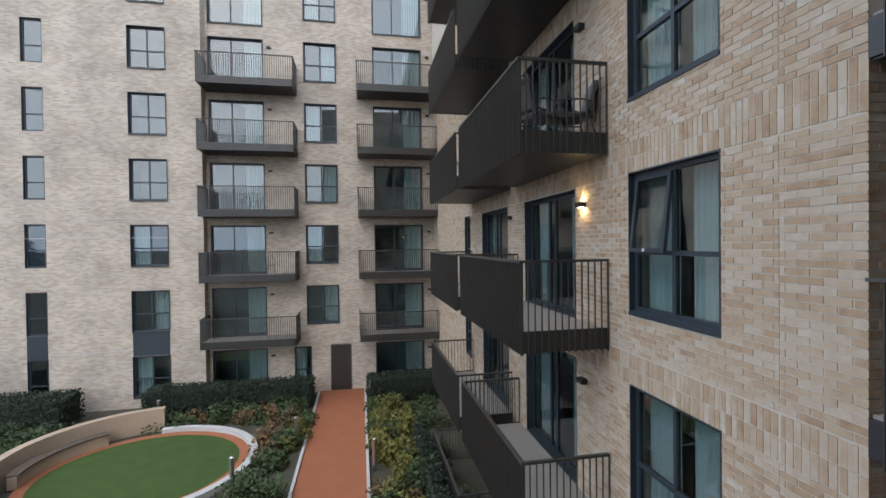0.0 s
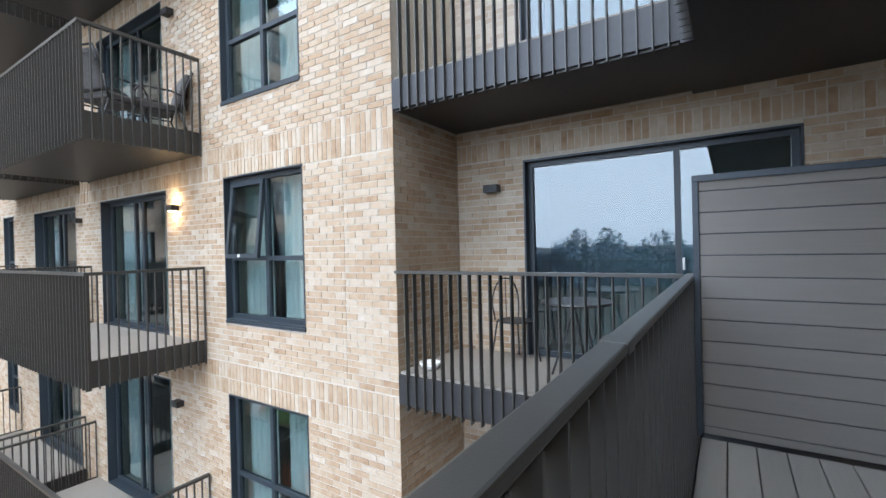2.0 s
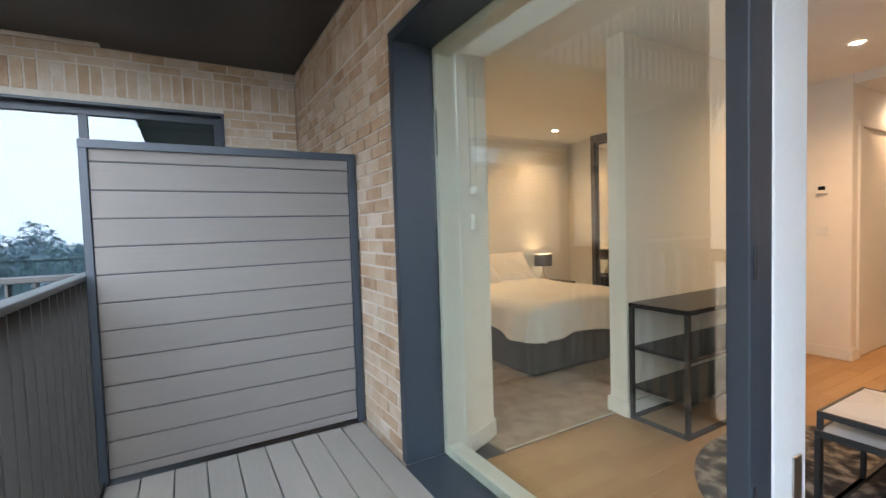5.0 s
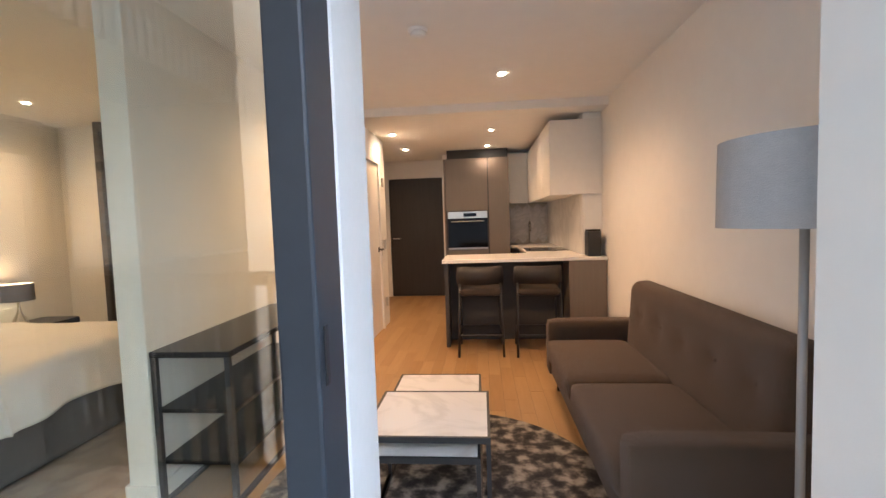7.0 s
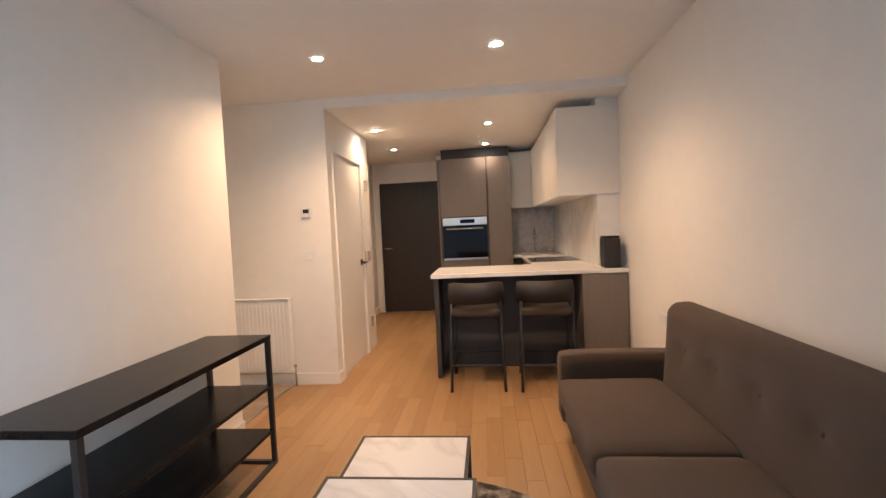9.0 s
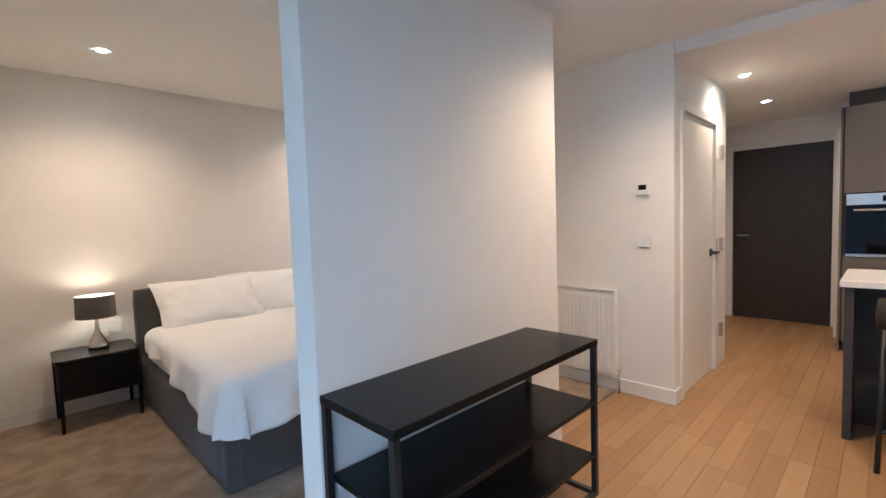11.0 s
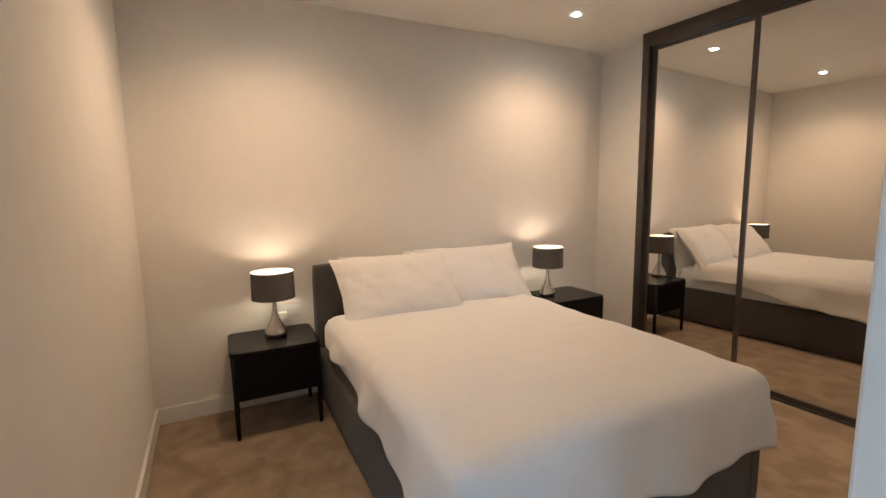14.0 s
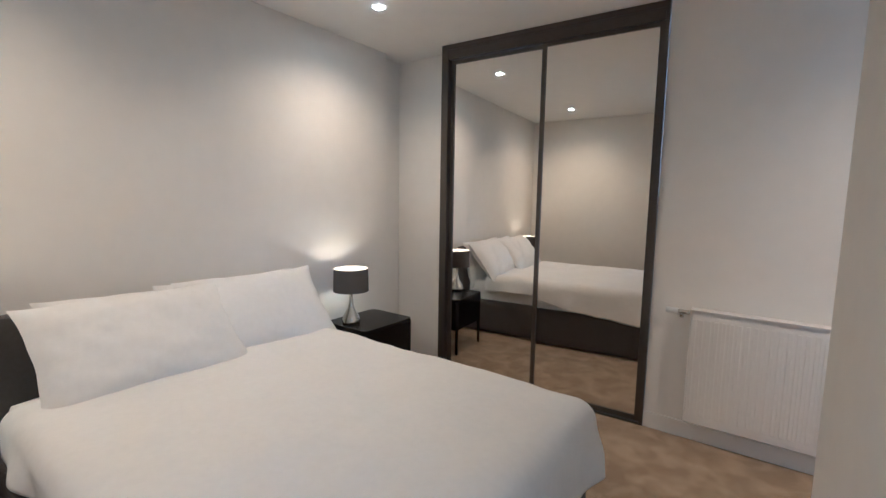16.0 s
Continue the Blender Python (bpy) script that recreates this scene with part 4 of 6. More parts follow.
setting("wall_hall", holed("x", CORX, CORX + 0.12, -3.95, BACKY - 0.121, -0.1, 2.4, [(-3.72, -2.88, -0.1, 2.05)]), PLASTER, "white hall wall with a white door", "wall")
setting("wall_hall_far", Shape().box(CORX, 0.10, -4.07, -3.951, -0.1, 2.4).box(0.10, 0.22, -6.03, -3.96, -0.1, 2.4), PLASTER, "white hall wall beside the entrance", "wall")
setting("wall_entrance", holed("y", -6.2, -6.03, -1.06, 0.22, -0.1, 2.4, [(-0.97, 0.04, -0.1, 2.08)]), PLASTER, "white wall round the entrance door", "wall")
setting("wall_kitchen", B(WESTX, -1.0, -5.62, -5.52, -0.1, 2.4), PLASTER, "white wall behind the kitchen", "wall")
SIDEX = -2.64   # face of the boxed-out services behind the worktop
setting("wall_kitchen_side", B(WESTX + 0.001, SIDEX, -5.519, -3.05, 0.9065, KZ - 0.001), PLASTER, "white boxed-out wall behind the worktop", "wall")
setting("wall_kitchen_return", B(-1.06, -0.99, -6.03, -5.505, -0.1, 2.4), PLASTER, "white wall beside the tall kitchen units", "wall")


def skirting(name, x0, x1, y0, y1):
    setting(name, B(x0, x1, y0, y1, 0.0, 0.10), GLOSS_WHITE, "white skirting board", "baseboard", 0.003)


for (ax, ay), (bx, by) in (((RX - 0.005, RYI), (EASTX - 0.001, RYE)), ((0.152, 0.83), (RX, RYI))):
    ln = math.hypot(bx - ax, by - ay)
    ux, uy = (bx - ax) / ln, (by - ay) / ln
    nx, ny = (uy, -ux)
    setting("baseboard", prism([(ax + nx * 0.001, ay + ny * 0.001), (ax + nx * 0.015, ay + ny * 0.015), (bx + nx * 0.015, by + ny * 0.015), (bx + nx * 0.001, by + ny * 0.001)], 0.0, 0.10), GLOSS_WHITE, "white skirting board", "baseboard")
skirting("baseboard", EASTX - 0.016, EASTX - 0.001, -2.555, IY - 0.016)
skirting("baseboard", -0.045, -0.031, -1.80, -0.27)
skirting("baseboard", -0.045, 0.118, -0.269, -0.255)
setting("baseboard", prism([(0.171, -1.80), (0.185, -1.80), (0.119, -0.27), (0.105, -0.27)], 0.0, 0.10), GLOSS_WHITE, "white skirting board", "baseboard")
skirting("baseboard", CORX - 0.015, 0.868, BACKY + 0.001, BACKY + 0.015)
skirting("baseboard", WESTX + 0.001, WESTX + 0.015, -2.8, IY)
skirting("baseboard", CORX - 0.015, CORX - 0.001, -2.855, BACKY)
skirting("baseboard", 0.085, 0.0995, -6.03, -4.075)

floor = setting("floor", B(-2.98, 0.3, -6.2, 1.0, -0.12, -0.012), KITCHEN_DARK, "oak laminate plank floor", "floor")
setting("floor_carpet", B(0.06, 2.98, -2.76, 0.66, -0.1, 0.006), CARPET, "beige cut-pile bedroom carpet", "carpet")
setting("trim_threshold", B(0.045, 0.06, -2.75, 0.656, -0.01, 0.009), STEEL, "slim metal strip between carpet and planks", "trim")

# glazing of the flat
glz = thing("window_own", "tall fixed pane with dark outer and white inner frame beside the open balcony door", "window", 0, 0, 0, kind="structure")
for args in ((OX1, OX1 + 0.05, 0.99, OY + 0.012, 0.05, OTOP + 0.05), (OX0 - 0.05, OX0, 0.99, OY + 0.012, 0.05, OTOP + 0.05), (OX0, OX1, 0.99, OY + 0.012, OTOP, OTOP + 0.05)):
    part("lining", B(*args), FRAME, glz)
part("sill", B(OX0, OX1, 0.9, OY + 0.03, 0.0, 0.05), FRAME, glz, bevel=0.004)
part("window_frame", Shape().box(OX1 - 0.03, OX1 + 0.049, 0.862, 0.988, 0.05, OTOP).box(-1.370, OX1 - 0.03, 0.90, 0.99, 0.05, 0.10).box(-1.370, OX1 - 0.03, 0.90, 0.99, OTOP - 0.04, OTOP), WHITE_FRAME, glz, "pale inner window frame", 0.004)
part("mullion", Shape().box(-1.411, -1.364, 1.112, 1.15, 0.05, OTOP).box(-1.406, -1.370, 1.046, 1.112, 0.05, OTOP), FRAME, glz, "dark outer mullion", 0.004)
part("mullion_inner", B(-1.407, -1.371, 0.885, 1.045, 0.05, OTOP), WHITE_FRAME, glz, "white inner mullion", 0.006)
part("head", B(OX0, -1.408, 0.90, 0.99, OTOP - 0.06, OTOP), WHITE_FRAME, glz)
part("jamb", B(OX0 - 0.049, OX0 - 0.002, 0.862, 0.988, 0.05, OTOP), WHITE_FRAME, glz, bevel=0.004)
part("pane", B(-1.370, OX1 - 0.001, 0.994, 1.002, 0.051, OTOP - 0.001), GLASS, glz).visible_shadow = False
for z in (0.62, 1.12, 1.72):
    part("hinge", B(-1.4145, -1.4115, 1.125, 1.135, z, z + 0.07), BLACKMETAL, glz, bevel=0.001)
part("trickle_handle", B(OX1 - 0.026, OX1 - 0.012, 0.982, 0.992, 1.62, 1.86), GREYPLASTIC, glz, bevel=0.003)
part("strike_plate", B(-1.413, -1.4075, 0.92, 0.96, 0.58, 0.70), STEEL, glz, bevel=0.002)
setting("trim_reveal", Shape().box(OX0 - 0.02, OX0, IY + 0.001, 0.86, 0, 2.175), PLASTER, "white painted window reveal", "trim")
setting("trim_head", B(OX0, 0.1425, IY + 0.001, 0.9, 2.175, 2.2), PLASTER, "white painted window head", "trim")

# blind chain on the reveal
blind = thing("blind_chain", "white beaded blind chain with a holder on the window reveal", "blind chain", 0.165, 0.75, 1.46)
chain = Shape()
for i in range(60):
    z = 0.68 - i * 0.0125
    if z > -0.04:
        chain.lathe(0.0, 0.012 + 0.002 * math.sin(i), [(0.0005, z - 0.003), (0.003, z - 0.001), (0.003, z + 0.001), (0.0005, z + 0.003)], 5)
        chain.lathe(0.0, -0.028 + 0.002 * math.sin(i * 0.7), [(0.0005, z - 0.003), (0.003, z - 0.001), (0.003, z + 0.001), (0.0005, z + 0.003)], 5)
part("chain", chain, GREYPLASTIC, blind)
part("weight", Shape().lathe(0, -0.008, [(0.003, -0.035), (0.018, -0.028), (0.022, -0.01), (0.018, 0.006), (0.004, 0.012)], 16), PLASTIC, blind, smooth=True)
part("holder", B(-0.004, 0.012, -0.012, 0.012, -0.225, -0.14), PLASTIC, blind, bevel=0.003)

# doors
ent = thing("door_entrance", "closed dark wood entrance door", "door", -0.465, -6.03, 0, kind="structure")
part("leaf", B(-0.465, 0.465, -0.05, -0.012, 0.004, 2.05), DARKWOOD, ent, bevel=0.002)
part("door_frame", Shape().box(-0.505, -0.468, -0.1, 0.012, 0, 2.085).box(0.468, 0.505, -0.1, 0.012, 0, 2.085).box(-0.468, 0.468, -0.1, 0.012, 2.052, 2.085), GLOSS_WHITE, ent)
part("door_handle", Shape().tube((0.41, -0.012, 1.02), (0.41, 0.05, 1.02), 0.01).tube((0.41, 0.05, 1.02), (0.29, 0.05, 1.02), 0.009), STEEL, ent, smooth=True)
setting("wall_behind_doors", Shape().box(-0.97, 0.04, -6.2, -6.105, -0.1, 2.08).box(CORX + 0.101, CORX + 0.12, -3.72, -2.88, -0.1, 2.05), PLASTER, "plain wall behind the closed doors", "wall")
hd = thing("door_hall", "closed plain white hall door with lever handle", "door", CORX, -3.30, 0, kind="structure")
part("leaf", B(0.006, 0.046, -0.385, 0.385, 0.006, 2.005), GLOSS_WHITE, hd, bevel=0.002)
part("door_frame", Shape().box(-0.018, 0.1, -0.435, -0.388, 0, 2.06).box(-0.018, 0.1, 0.388, 0.435, 0, 2.06).box(-0.018, 0.1, -0.388, 0.388, 2.009, 2.06), GLOSS_WHITE, hd, bevel=0.002)
lever = part("door_handle", Shape().tube((0.004, -0.325, 0.985), (-0.052, -0.325, 0.985), 0.011, 12).tube((-0.052, -0.335, 0.985), (-0.052, -0.205, 0.982), 0.010, 12, 0.008), BLACKMETAL, hd, "black lever handle", smooth=True)
part("rose", B(-0.004, 0.005, -0.355, -0.295, 0.955, 1.015), BLACKMETAL, lever, bevel=0.003)
part("lock_plate", B(-0.022, -0.0182, -0.425, -0.397, 0.90, 1.10), STEEL, hd)
for z in (0.25, 0.98, 1.75):
    part("hinge", Shape().box(-0.022, -0.001, -0.60, -0.56, z, z + 0.11).tube((-0.022, -0.58, z - 0.004), (-0.022, -0.58, z + 0.114), 0.007, 10), STEEL, hd)

# thermostat, switch, sockets
th = tagged(new("thermostat", B(-0.045, 0.045, 0, 0.022, -0.04, 0.04).mesh("thermostat", PLASTIC, 0.006)), "white wall thermostat with dark display", "thermostat")
th.location = (-0.15, BACKY + 0.001, 1.485)
part("display", B(-0.03, 0.022, 0.0221, 0.0232, -0.006, 0.028), BLACKGLASS, th)


def plate(name, label, x, y, z, rz=0, double=False):
    w = 0.073 if double else 0.043
    p = tagged(new(name, B(-w, w, 0, 0.009, -0.043, 0.043).mesh(name, PLASTIC, 0.004)), label, "switch" if "switch" in name else "socket")
    p.matrix_basis = pose(x, y, z, 0, 0, rz)
    for dx in ((-0.033, 0.033) if double else (0,)):
        part("rocker", B(dx - 0.014, dx + 0.014, 0.0091, 0.013, -0.02, 0.02), PLASTIC, p, bevel=0.002)
    return p


plate("light_switch", "white light switch on the wall", -0.16, BACKY + 0.001, 1.12)
plate("wall_socket", "white double socket above the nightstand", EASTX - 0.001, -0.1, 0.58, 90, True)
plate("wall_socket", "white double socket behind the sofa", WESTX + 0.001, -2.15, 0.62, -90, True)
sd = thing("smoke_detector", "white round smoke detector on the ceiling", "smoke detector", -1.25, -1.04, CZ)
part("base", Shape().lathe(0, 0, [(0.055, -0.02), (0.06, -0.002)], 24), PLASTIC, sd, smooth=False)
part("cap", Shape().lathe(0, 0, [(0.02, -0.045), (0.042, -0.04), (0.046, -0.021)], 24), PLASTIC, sd)


# ---------------------------------------------------------------- downlights
def downlight(x, y, z, watts):
    d = thing("downlight", "lit recessed ceiling downlight", "downlight", x, y, z, group="downlights")
    part("trim_ring", Shape().lathe(0, 0, [(0.042, -0.003), (0.038, -0.006), (0.027, -0.004)], 20, False), PLASTIC, d)
    part("lens", Shape().lathe(0, 0, [(0.026, -0.003), (0.026, -0.0015)], 20), SPOTGLOW, d)
    lamp = new("downlight_beam", bpy.data.lights.new("downlight_beam", "SPOT"))
    lamp.data.energy, lamp.data.color, lamp.data.spot_size, lamp.data.spot_blend, lamp.data.shadow_soft_size = watts, (1.0, 0.59, 0.30), radians(146), 1.0, 0.02
    lamp.location = (x, y, z - 0.02)


for x, y in ((-0.63, -1.92), (-1.78, -1.93)):
    downlight(x, y, CZ, 13)
for x, y, w in ((-0.56, -3.68, 5.5), (-0.52, -4.81, 5), (-1.73, -3.69, 4.8), (-1.70, -4.80, 1.3)):
    downlight(x, y, KZ, w)
for x, y, w in ((2.26, -1.92, 7.4), (2.09, -0.076, 8.8)):
    downlight(x, y, CZ, w)

# ---------------------------------------------------------------- kitchen
tall = thing("tall_cabinet", "tall taupe kitchen unit with built-in oven", "cabinet", -1.38, -4.92, 0)
part("plinth", B(-0.30, 0.30, -0.55, -0.05, 0, 0.1), KITCHEN_DARK, tall)
part("carcass", B(-0.32, 0.31, -0.58, -0.021, 0.1, 2.2), KITCHEN_DARK, tall)
part("end_panel", B(0.312, 0.33, -0.58, 0.0, 0.0, 2.2), KITCHEN, tall, bevel=0.002)
part("drawer_front", B(-0.308, 0.30, -0.02, 0, 0.1, 0.87), KITCHEN, tall, bevel=0.002)
part("door", B(-0.308, 0.30, -0.02, 0, 1.44, 2.2), KITCHEN, tall, bevel=0.002)
oven = thing("oven", "built-in stainless steel and black glass oven", "oven", -1.388, -4.92, 0.9)
part("body", B(-0.285, 0.285, -0.5, -0.021, -0.02, 0.53), BLACKMETAL, oven)
part("control_panel", B(-0.29, 0.29, -0.02, 0.012, 0.43, 0.53), STEEL, oven, bevel=0.003)
part("display", B(-0.13, 0.06, 0.0121, 0.014, 0.455, 0.505), BLACKGLASS, oven)
part("oven_door", B(-0.29, 0.29, -0.02, 0.014, 0.0, 0.425), BLACKGLASS, oven, bevel=0.003)
part("handle", Shape().tube((-0.24, 0.045, 0.385), (0.24, 0.045, 0.385), 0.009, 10).tube((-0.22, 0.012, 0.385), (-0.22, 0.045, 0.385), 0.007).tube((0.22, 0.012, 0.385), (0.22, 0.045, 0.385), 0.007), STEEL, oven, smooth=True)
part("bottom_trim", B(-0.29, 0.29, -0.02, 0.013, -0.025, -0.002), STEEL, oven)
fridge = thing("fridge_cabinet", "tall taupe fridge housing beside the oven", "cabinet", -1.855, -4.92, 0)
part("plinth", B(-0.14, 0.15, -0.55, -0.05, 0, 0.1), KITCHEN_DARK, fridge)
part("carcass", B(-0.145, 0.153, -0.58, -0.021, 0.1, 2.2), KITCHEN_DARK, fridge)
part("door", B(-0.145, 0.15, -0.02, 0, 0.1, 2.2), KITCHEN, fridge, bevel=0.002)
# dark block in place of the shade in the open gap under the ceiling
part("gap_shade", Shape().box(-0.145, 0.76, -0.5, -0.16, 2.21, KZ), KITCHEN_DARK, fridge)

pen = thing("kitchen_island", "dark panelled peninsula under a pale worktop", "kitchen island", -2.0, -2.86, 0)
part("front_panel", B(-0.44, 0.80, -0.33, -0.30, 0.0, 0.868), KITCHEN_DARK, pen)
part("end_panel", B(0.76, 0.80, -0.295, -0.0, 0.0, 0.868), KITCHEN_DARK, pen, bevel=0.002)
part("side_panel", B(-0.81, -0.445, -0.33, 0.02, 0.0, 0.868), KITCHEN, pen, bevel=0.002)
part("carcass", B(-0.81, 0.80, -0.65, -0.335, 0.0, 0.868), KITCHEN_DARK, pen)
run = thing("base_cabinet", "taupe base units along the kitchen wall", "cabinet", -2.42, -4.6, 0)
part("carcass", B(-0.39, 0.27, -0.9, 1.05, 0.1, 0.868), KITCHEN_DARK, run)
for i in range(3):
    part("door", B(0.271, 0.29, -0.25 + i * 0.43, 0.175 + i * 0.43, 0.11, 0.862), KITCHEN, run, bevel=0.002)
part("plinth", B(-0.39, 0.22, -0.9, 1.05, 0, 0.1), KITCHEN_DARK, run)
tagged(new("worktop", Shape().box(WESTX + 0.002, -1.18, -3.52, -2.83, 0.87, 0.905).box(WESTX + 0.002, -2.10, -5.515, -3.521, 0.87, 0.905).box(-2.099, -2.01, -5.515, -4.95, 0.87, 0.905).mesh("worktop", QUARTZ, 0.003)), "pale quartz worktop of kitchen and peninsula", "worktop")
hob = thing("hob", "black glass induction hob in the worktop", "hob", -2.37, -4.05, 0.905)
part("glass", B(-0.25, 0.25, -0.29, 0.29, 0.0005, 0.006), BLACKGLASS, hob, bevel=0.002)
part("trim", Shape().box(-0.256, -0.251, -0.29, 0.29, 0.0005, 0.007).box(0.251, 0.256, -0.29, 0.29, 0.0005, 0.007), STEEL, hob)
sink = thing("sink", "steel sink with tall mixer tap", "sink", -2.33, -5.17, 0.905)
part("bowl", Shape().box(-0.2, 0.2, -0.18, 0.18, 0.0005, 0.004), STEEL, sink)
tap_pts = [(-0.0, -0.24, 0.0), (0, -0.24, 0.26)] + [(0, -0.24 + 0.09 * (1 - math.cos(a)), 0.26 + 0.09 * math.sin(a)) for a in (0.5, 1.0, 1.57, 2.1, 2.6, 3.1)] + [(0, -0.06, 0.2)]
part("tap", Shape().path(tap_pts, 0.011, 8), CHROME, sink, smooth=True)
spk = thing("black_canister", "tall black box appliance on the worktop", "appliance", -2.70, -2.94, 0.905)
part("body", B(-0.065, 0.065, -0.08, 0.08, 0.0, 0.25), BLACKMETAL, spk, bevel=0.012)
part("lid", B(-0.06, 0.06, -0.075, 0.075, 0.251, 0.266), BLACKWOOD, spk, bevel=0.006)
for i in range(4):
    y1 = -3.03 - i * 0.545
    u = thing("wall_cabinet", "cream handleless kitchen wall unit", "cabinet", SIDEX + 0.002, y1, 1.54, group="wall units")
    part("carcass", B(0, 0.32, -0.54, 0, 0.0, 0.74), UPPER, u)
    part("door", B(0.3215, 0.34, -0.541, -0.001, -0.01, 0.74), UPPER, u, bevel=0.002)
cover = thing("cover_panel", "cream end panel closing the run of wall units", "panel", WESTX + 0.002, -3.028, 1.53, group="wall units")
part("board", B(0, SIDEX - WESTX + 0.34, 0, 0.018, 0, 0.75), UPPER, cover, bevel=0.002)
part_end = thing("wall_cabinet", "cream kitchen wall unit on the back wall", "cabinet", -2.01, -5.515, 1.54, group="wall units")
part("carcass", B(-0.29, 0, 0, 0.3, 0.0, 0.74), UPPER, part_end)
part("door", B(-0.286, -0.002, 0.3015, 0.32, -0.01, 0.74), UPPER, part_end, bevel=0.002)

# herringbone splashback on the back wall, slab along the side wall
splash = setting("splashback", Shape().box(SIDEX + 0.002, -2.0, -5.519, -5.512, 0.906, 1.54), MORTAR, "marble herringbone splashback", "splashback")
CW, TH = 0.079, 0.055   # column width and tile height of the zigzag
for i in range(8):
    xa, xb = SIDEX + 0.004 + i * CW, SIDEX + 0.002 + (i + 1) * CW
    rise = CW if i % 2 else -CW
    for j in range(-3, 17):
        za = 0.907 + j * TH + (0 if i % 2 else CW)
        quad = [(xa, za), (xb, za + rise), (xb, za + rise + TH - 0.005), (xa, za + TH - 0.005)]
        quad = [(qx, min(1.538, max(0.907, qz))) for qx, qz in quad]
        if quad[3][1] - quad[0][1] < 0.003 or quad[2][1] - quad[1][1] < 0.003:
            continue
        t = Shape().add([(qx, -5.514, qz) for qx, qz in quad] + [(qx, -5.507, qz) for qx, qz in quad], [(0, 3, 2, 1), (4, 5, 6, 7), (0, 1, 5, 4), (1, 2, 6, 5), (2, 3, 7, 6), (3, 0, 4, 7)])
        part("tile", t, TILE, splash)
setting("splashback_side", B(SIDEX + 0.001, SIDEX + 0.01, -5.5, -3.052, 0.907, 1.54), MARBLE, "pale marble slab splashback", "splashback")


# ---------------------------------------------------------------- bar stools
def bar_stool(x, y, rz):
    s = thing("bar_stool", "black metal bar stool with dark curved backrest and brown seat", "stool", x, y, 0, rz, "stools at the peninsula")
    part("seat", cushion(-0.195, 0.195, -0.19, 0.19, 0.575, 0.645, 0.03, 0.01, 8), STOOLSEAT, s, "brown padded seat", smooth=True)
    # a curved band round the back, deepest at its ends, with rounded upper corners
    back, n, v = Shape(), 24, []
    for i in range(n + 1):
        a = radians(-8 + 196 * i / n)
        e = abs(2 * i / n - 1)
        lo, hi = 0.69 - 0.05 * e ** 3, 0.855 - 0.075 * e ** 6
        for r, z in ((0.200, lo), (0.228, lo), (0.236, (lo + hi) / 2), (0.228, hi), (0.200, hi), (0.194, (lo + hi) / 2)):
            v.append((math.cos(a) * r, 0.01 - math.sin(a) * r, z))
    back.add(v, [(i * 6 + j, i * 6 + (j + 1) % 6, (i + 1) * 6 + (j + 1) % 6, (i + 1) * 6 + j) for i in range(n) for j in range(6)] + [tuple(reversed(range(6))), tuple(n * 6 + j for j in range(6))])
    part("backrest", back, STOOL, s, "dark padded curved backrest", smooth=True)
    for lx in (-1, 1):
        part("leg", Shape().tube((lx * 0.212, -0.235, 0), (lx * 0.196, -0.105, 0.69), 0.012, 10), BLACKMETAL, s, smooth=True)
        part("leg", Shape().tube((lx * 0.212, 0.225, 0), (lx * 0.185, 0.17, 0.58), 0.012, 10), BLACKMETAL, s, smooth=True)
    part("footrest", Shape().path([(-0.207, -0.197, 0.2), (0.207, -0.197, 0.2), (0.203, 0.205, 0.2), (-0.203, 0.205, 0.2), (-0.207, -0.197, 0.2)], 0.009), BLACKMETAL, s)
    part("seat_frame", Shape().path([(-0.19, -0.13, 0.565), (0.19, -0.13, 0.565), (0.186, 0.17, 0.565), (-0.186, 0.17, 0.565), (-0.19, -0.13, 0.565)], 0.009), BLACKMETAL, s)
    return s


stool = bar_stool(-1.56, -2.76, 180)
copy_thing(stool, pose(-2.12, -2.74, 0, 0, 0, 178))

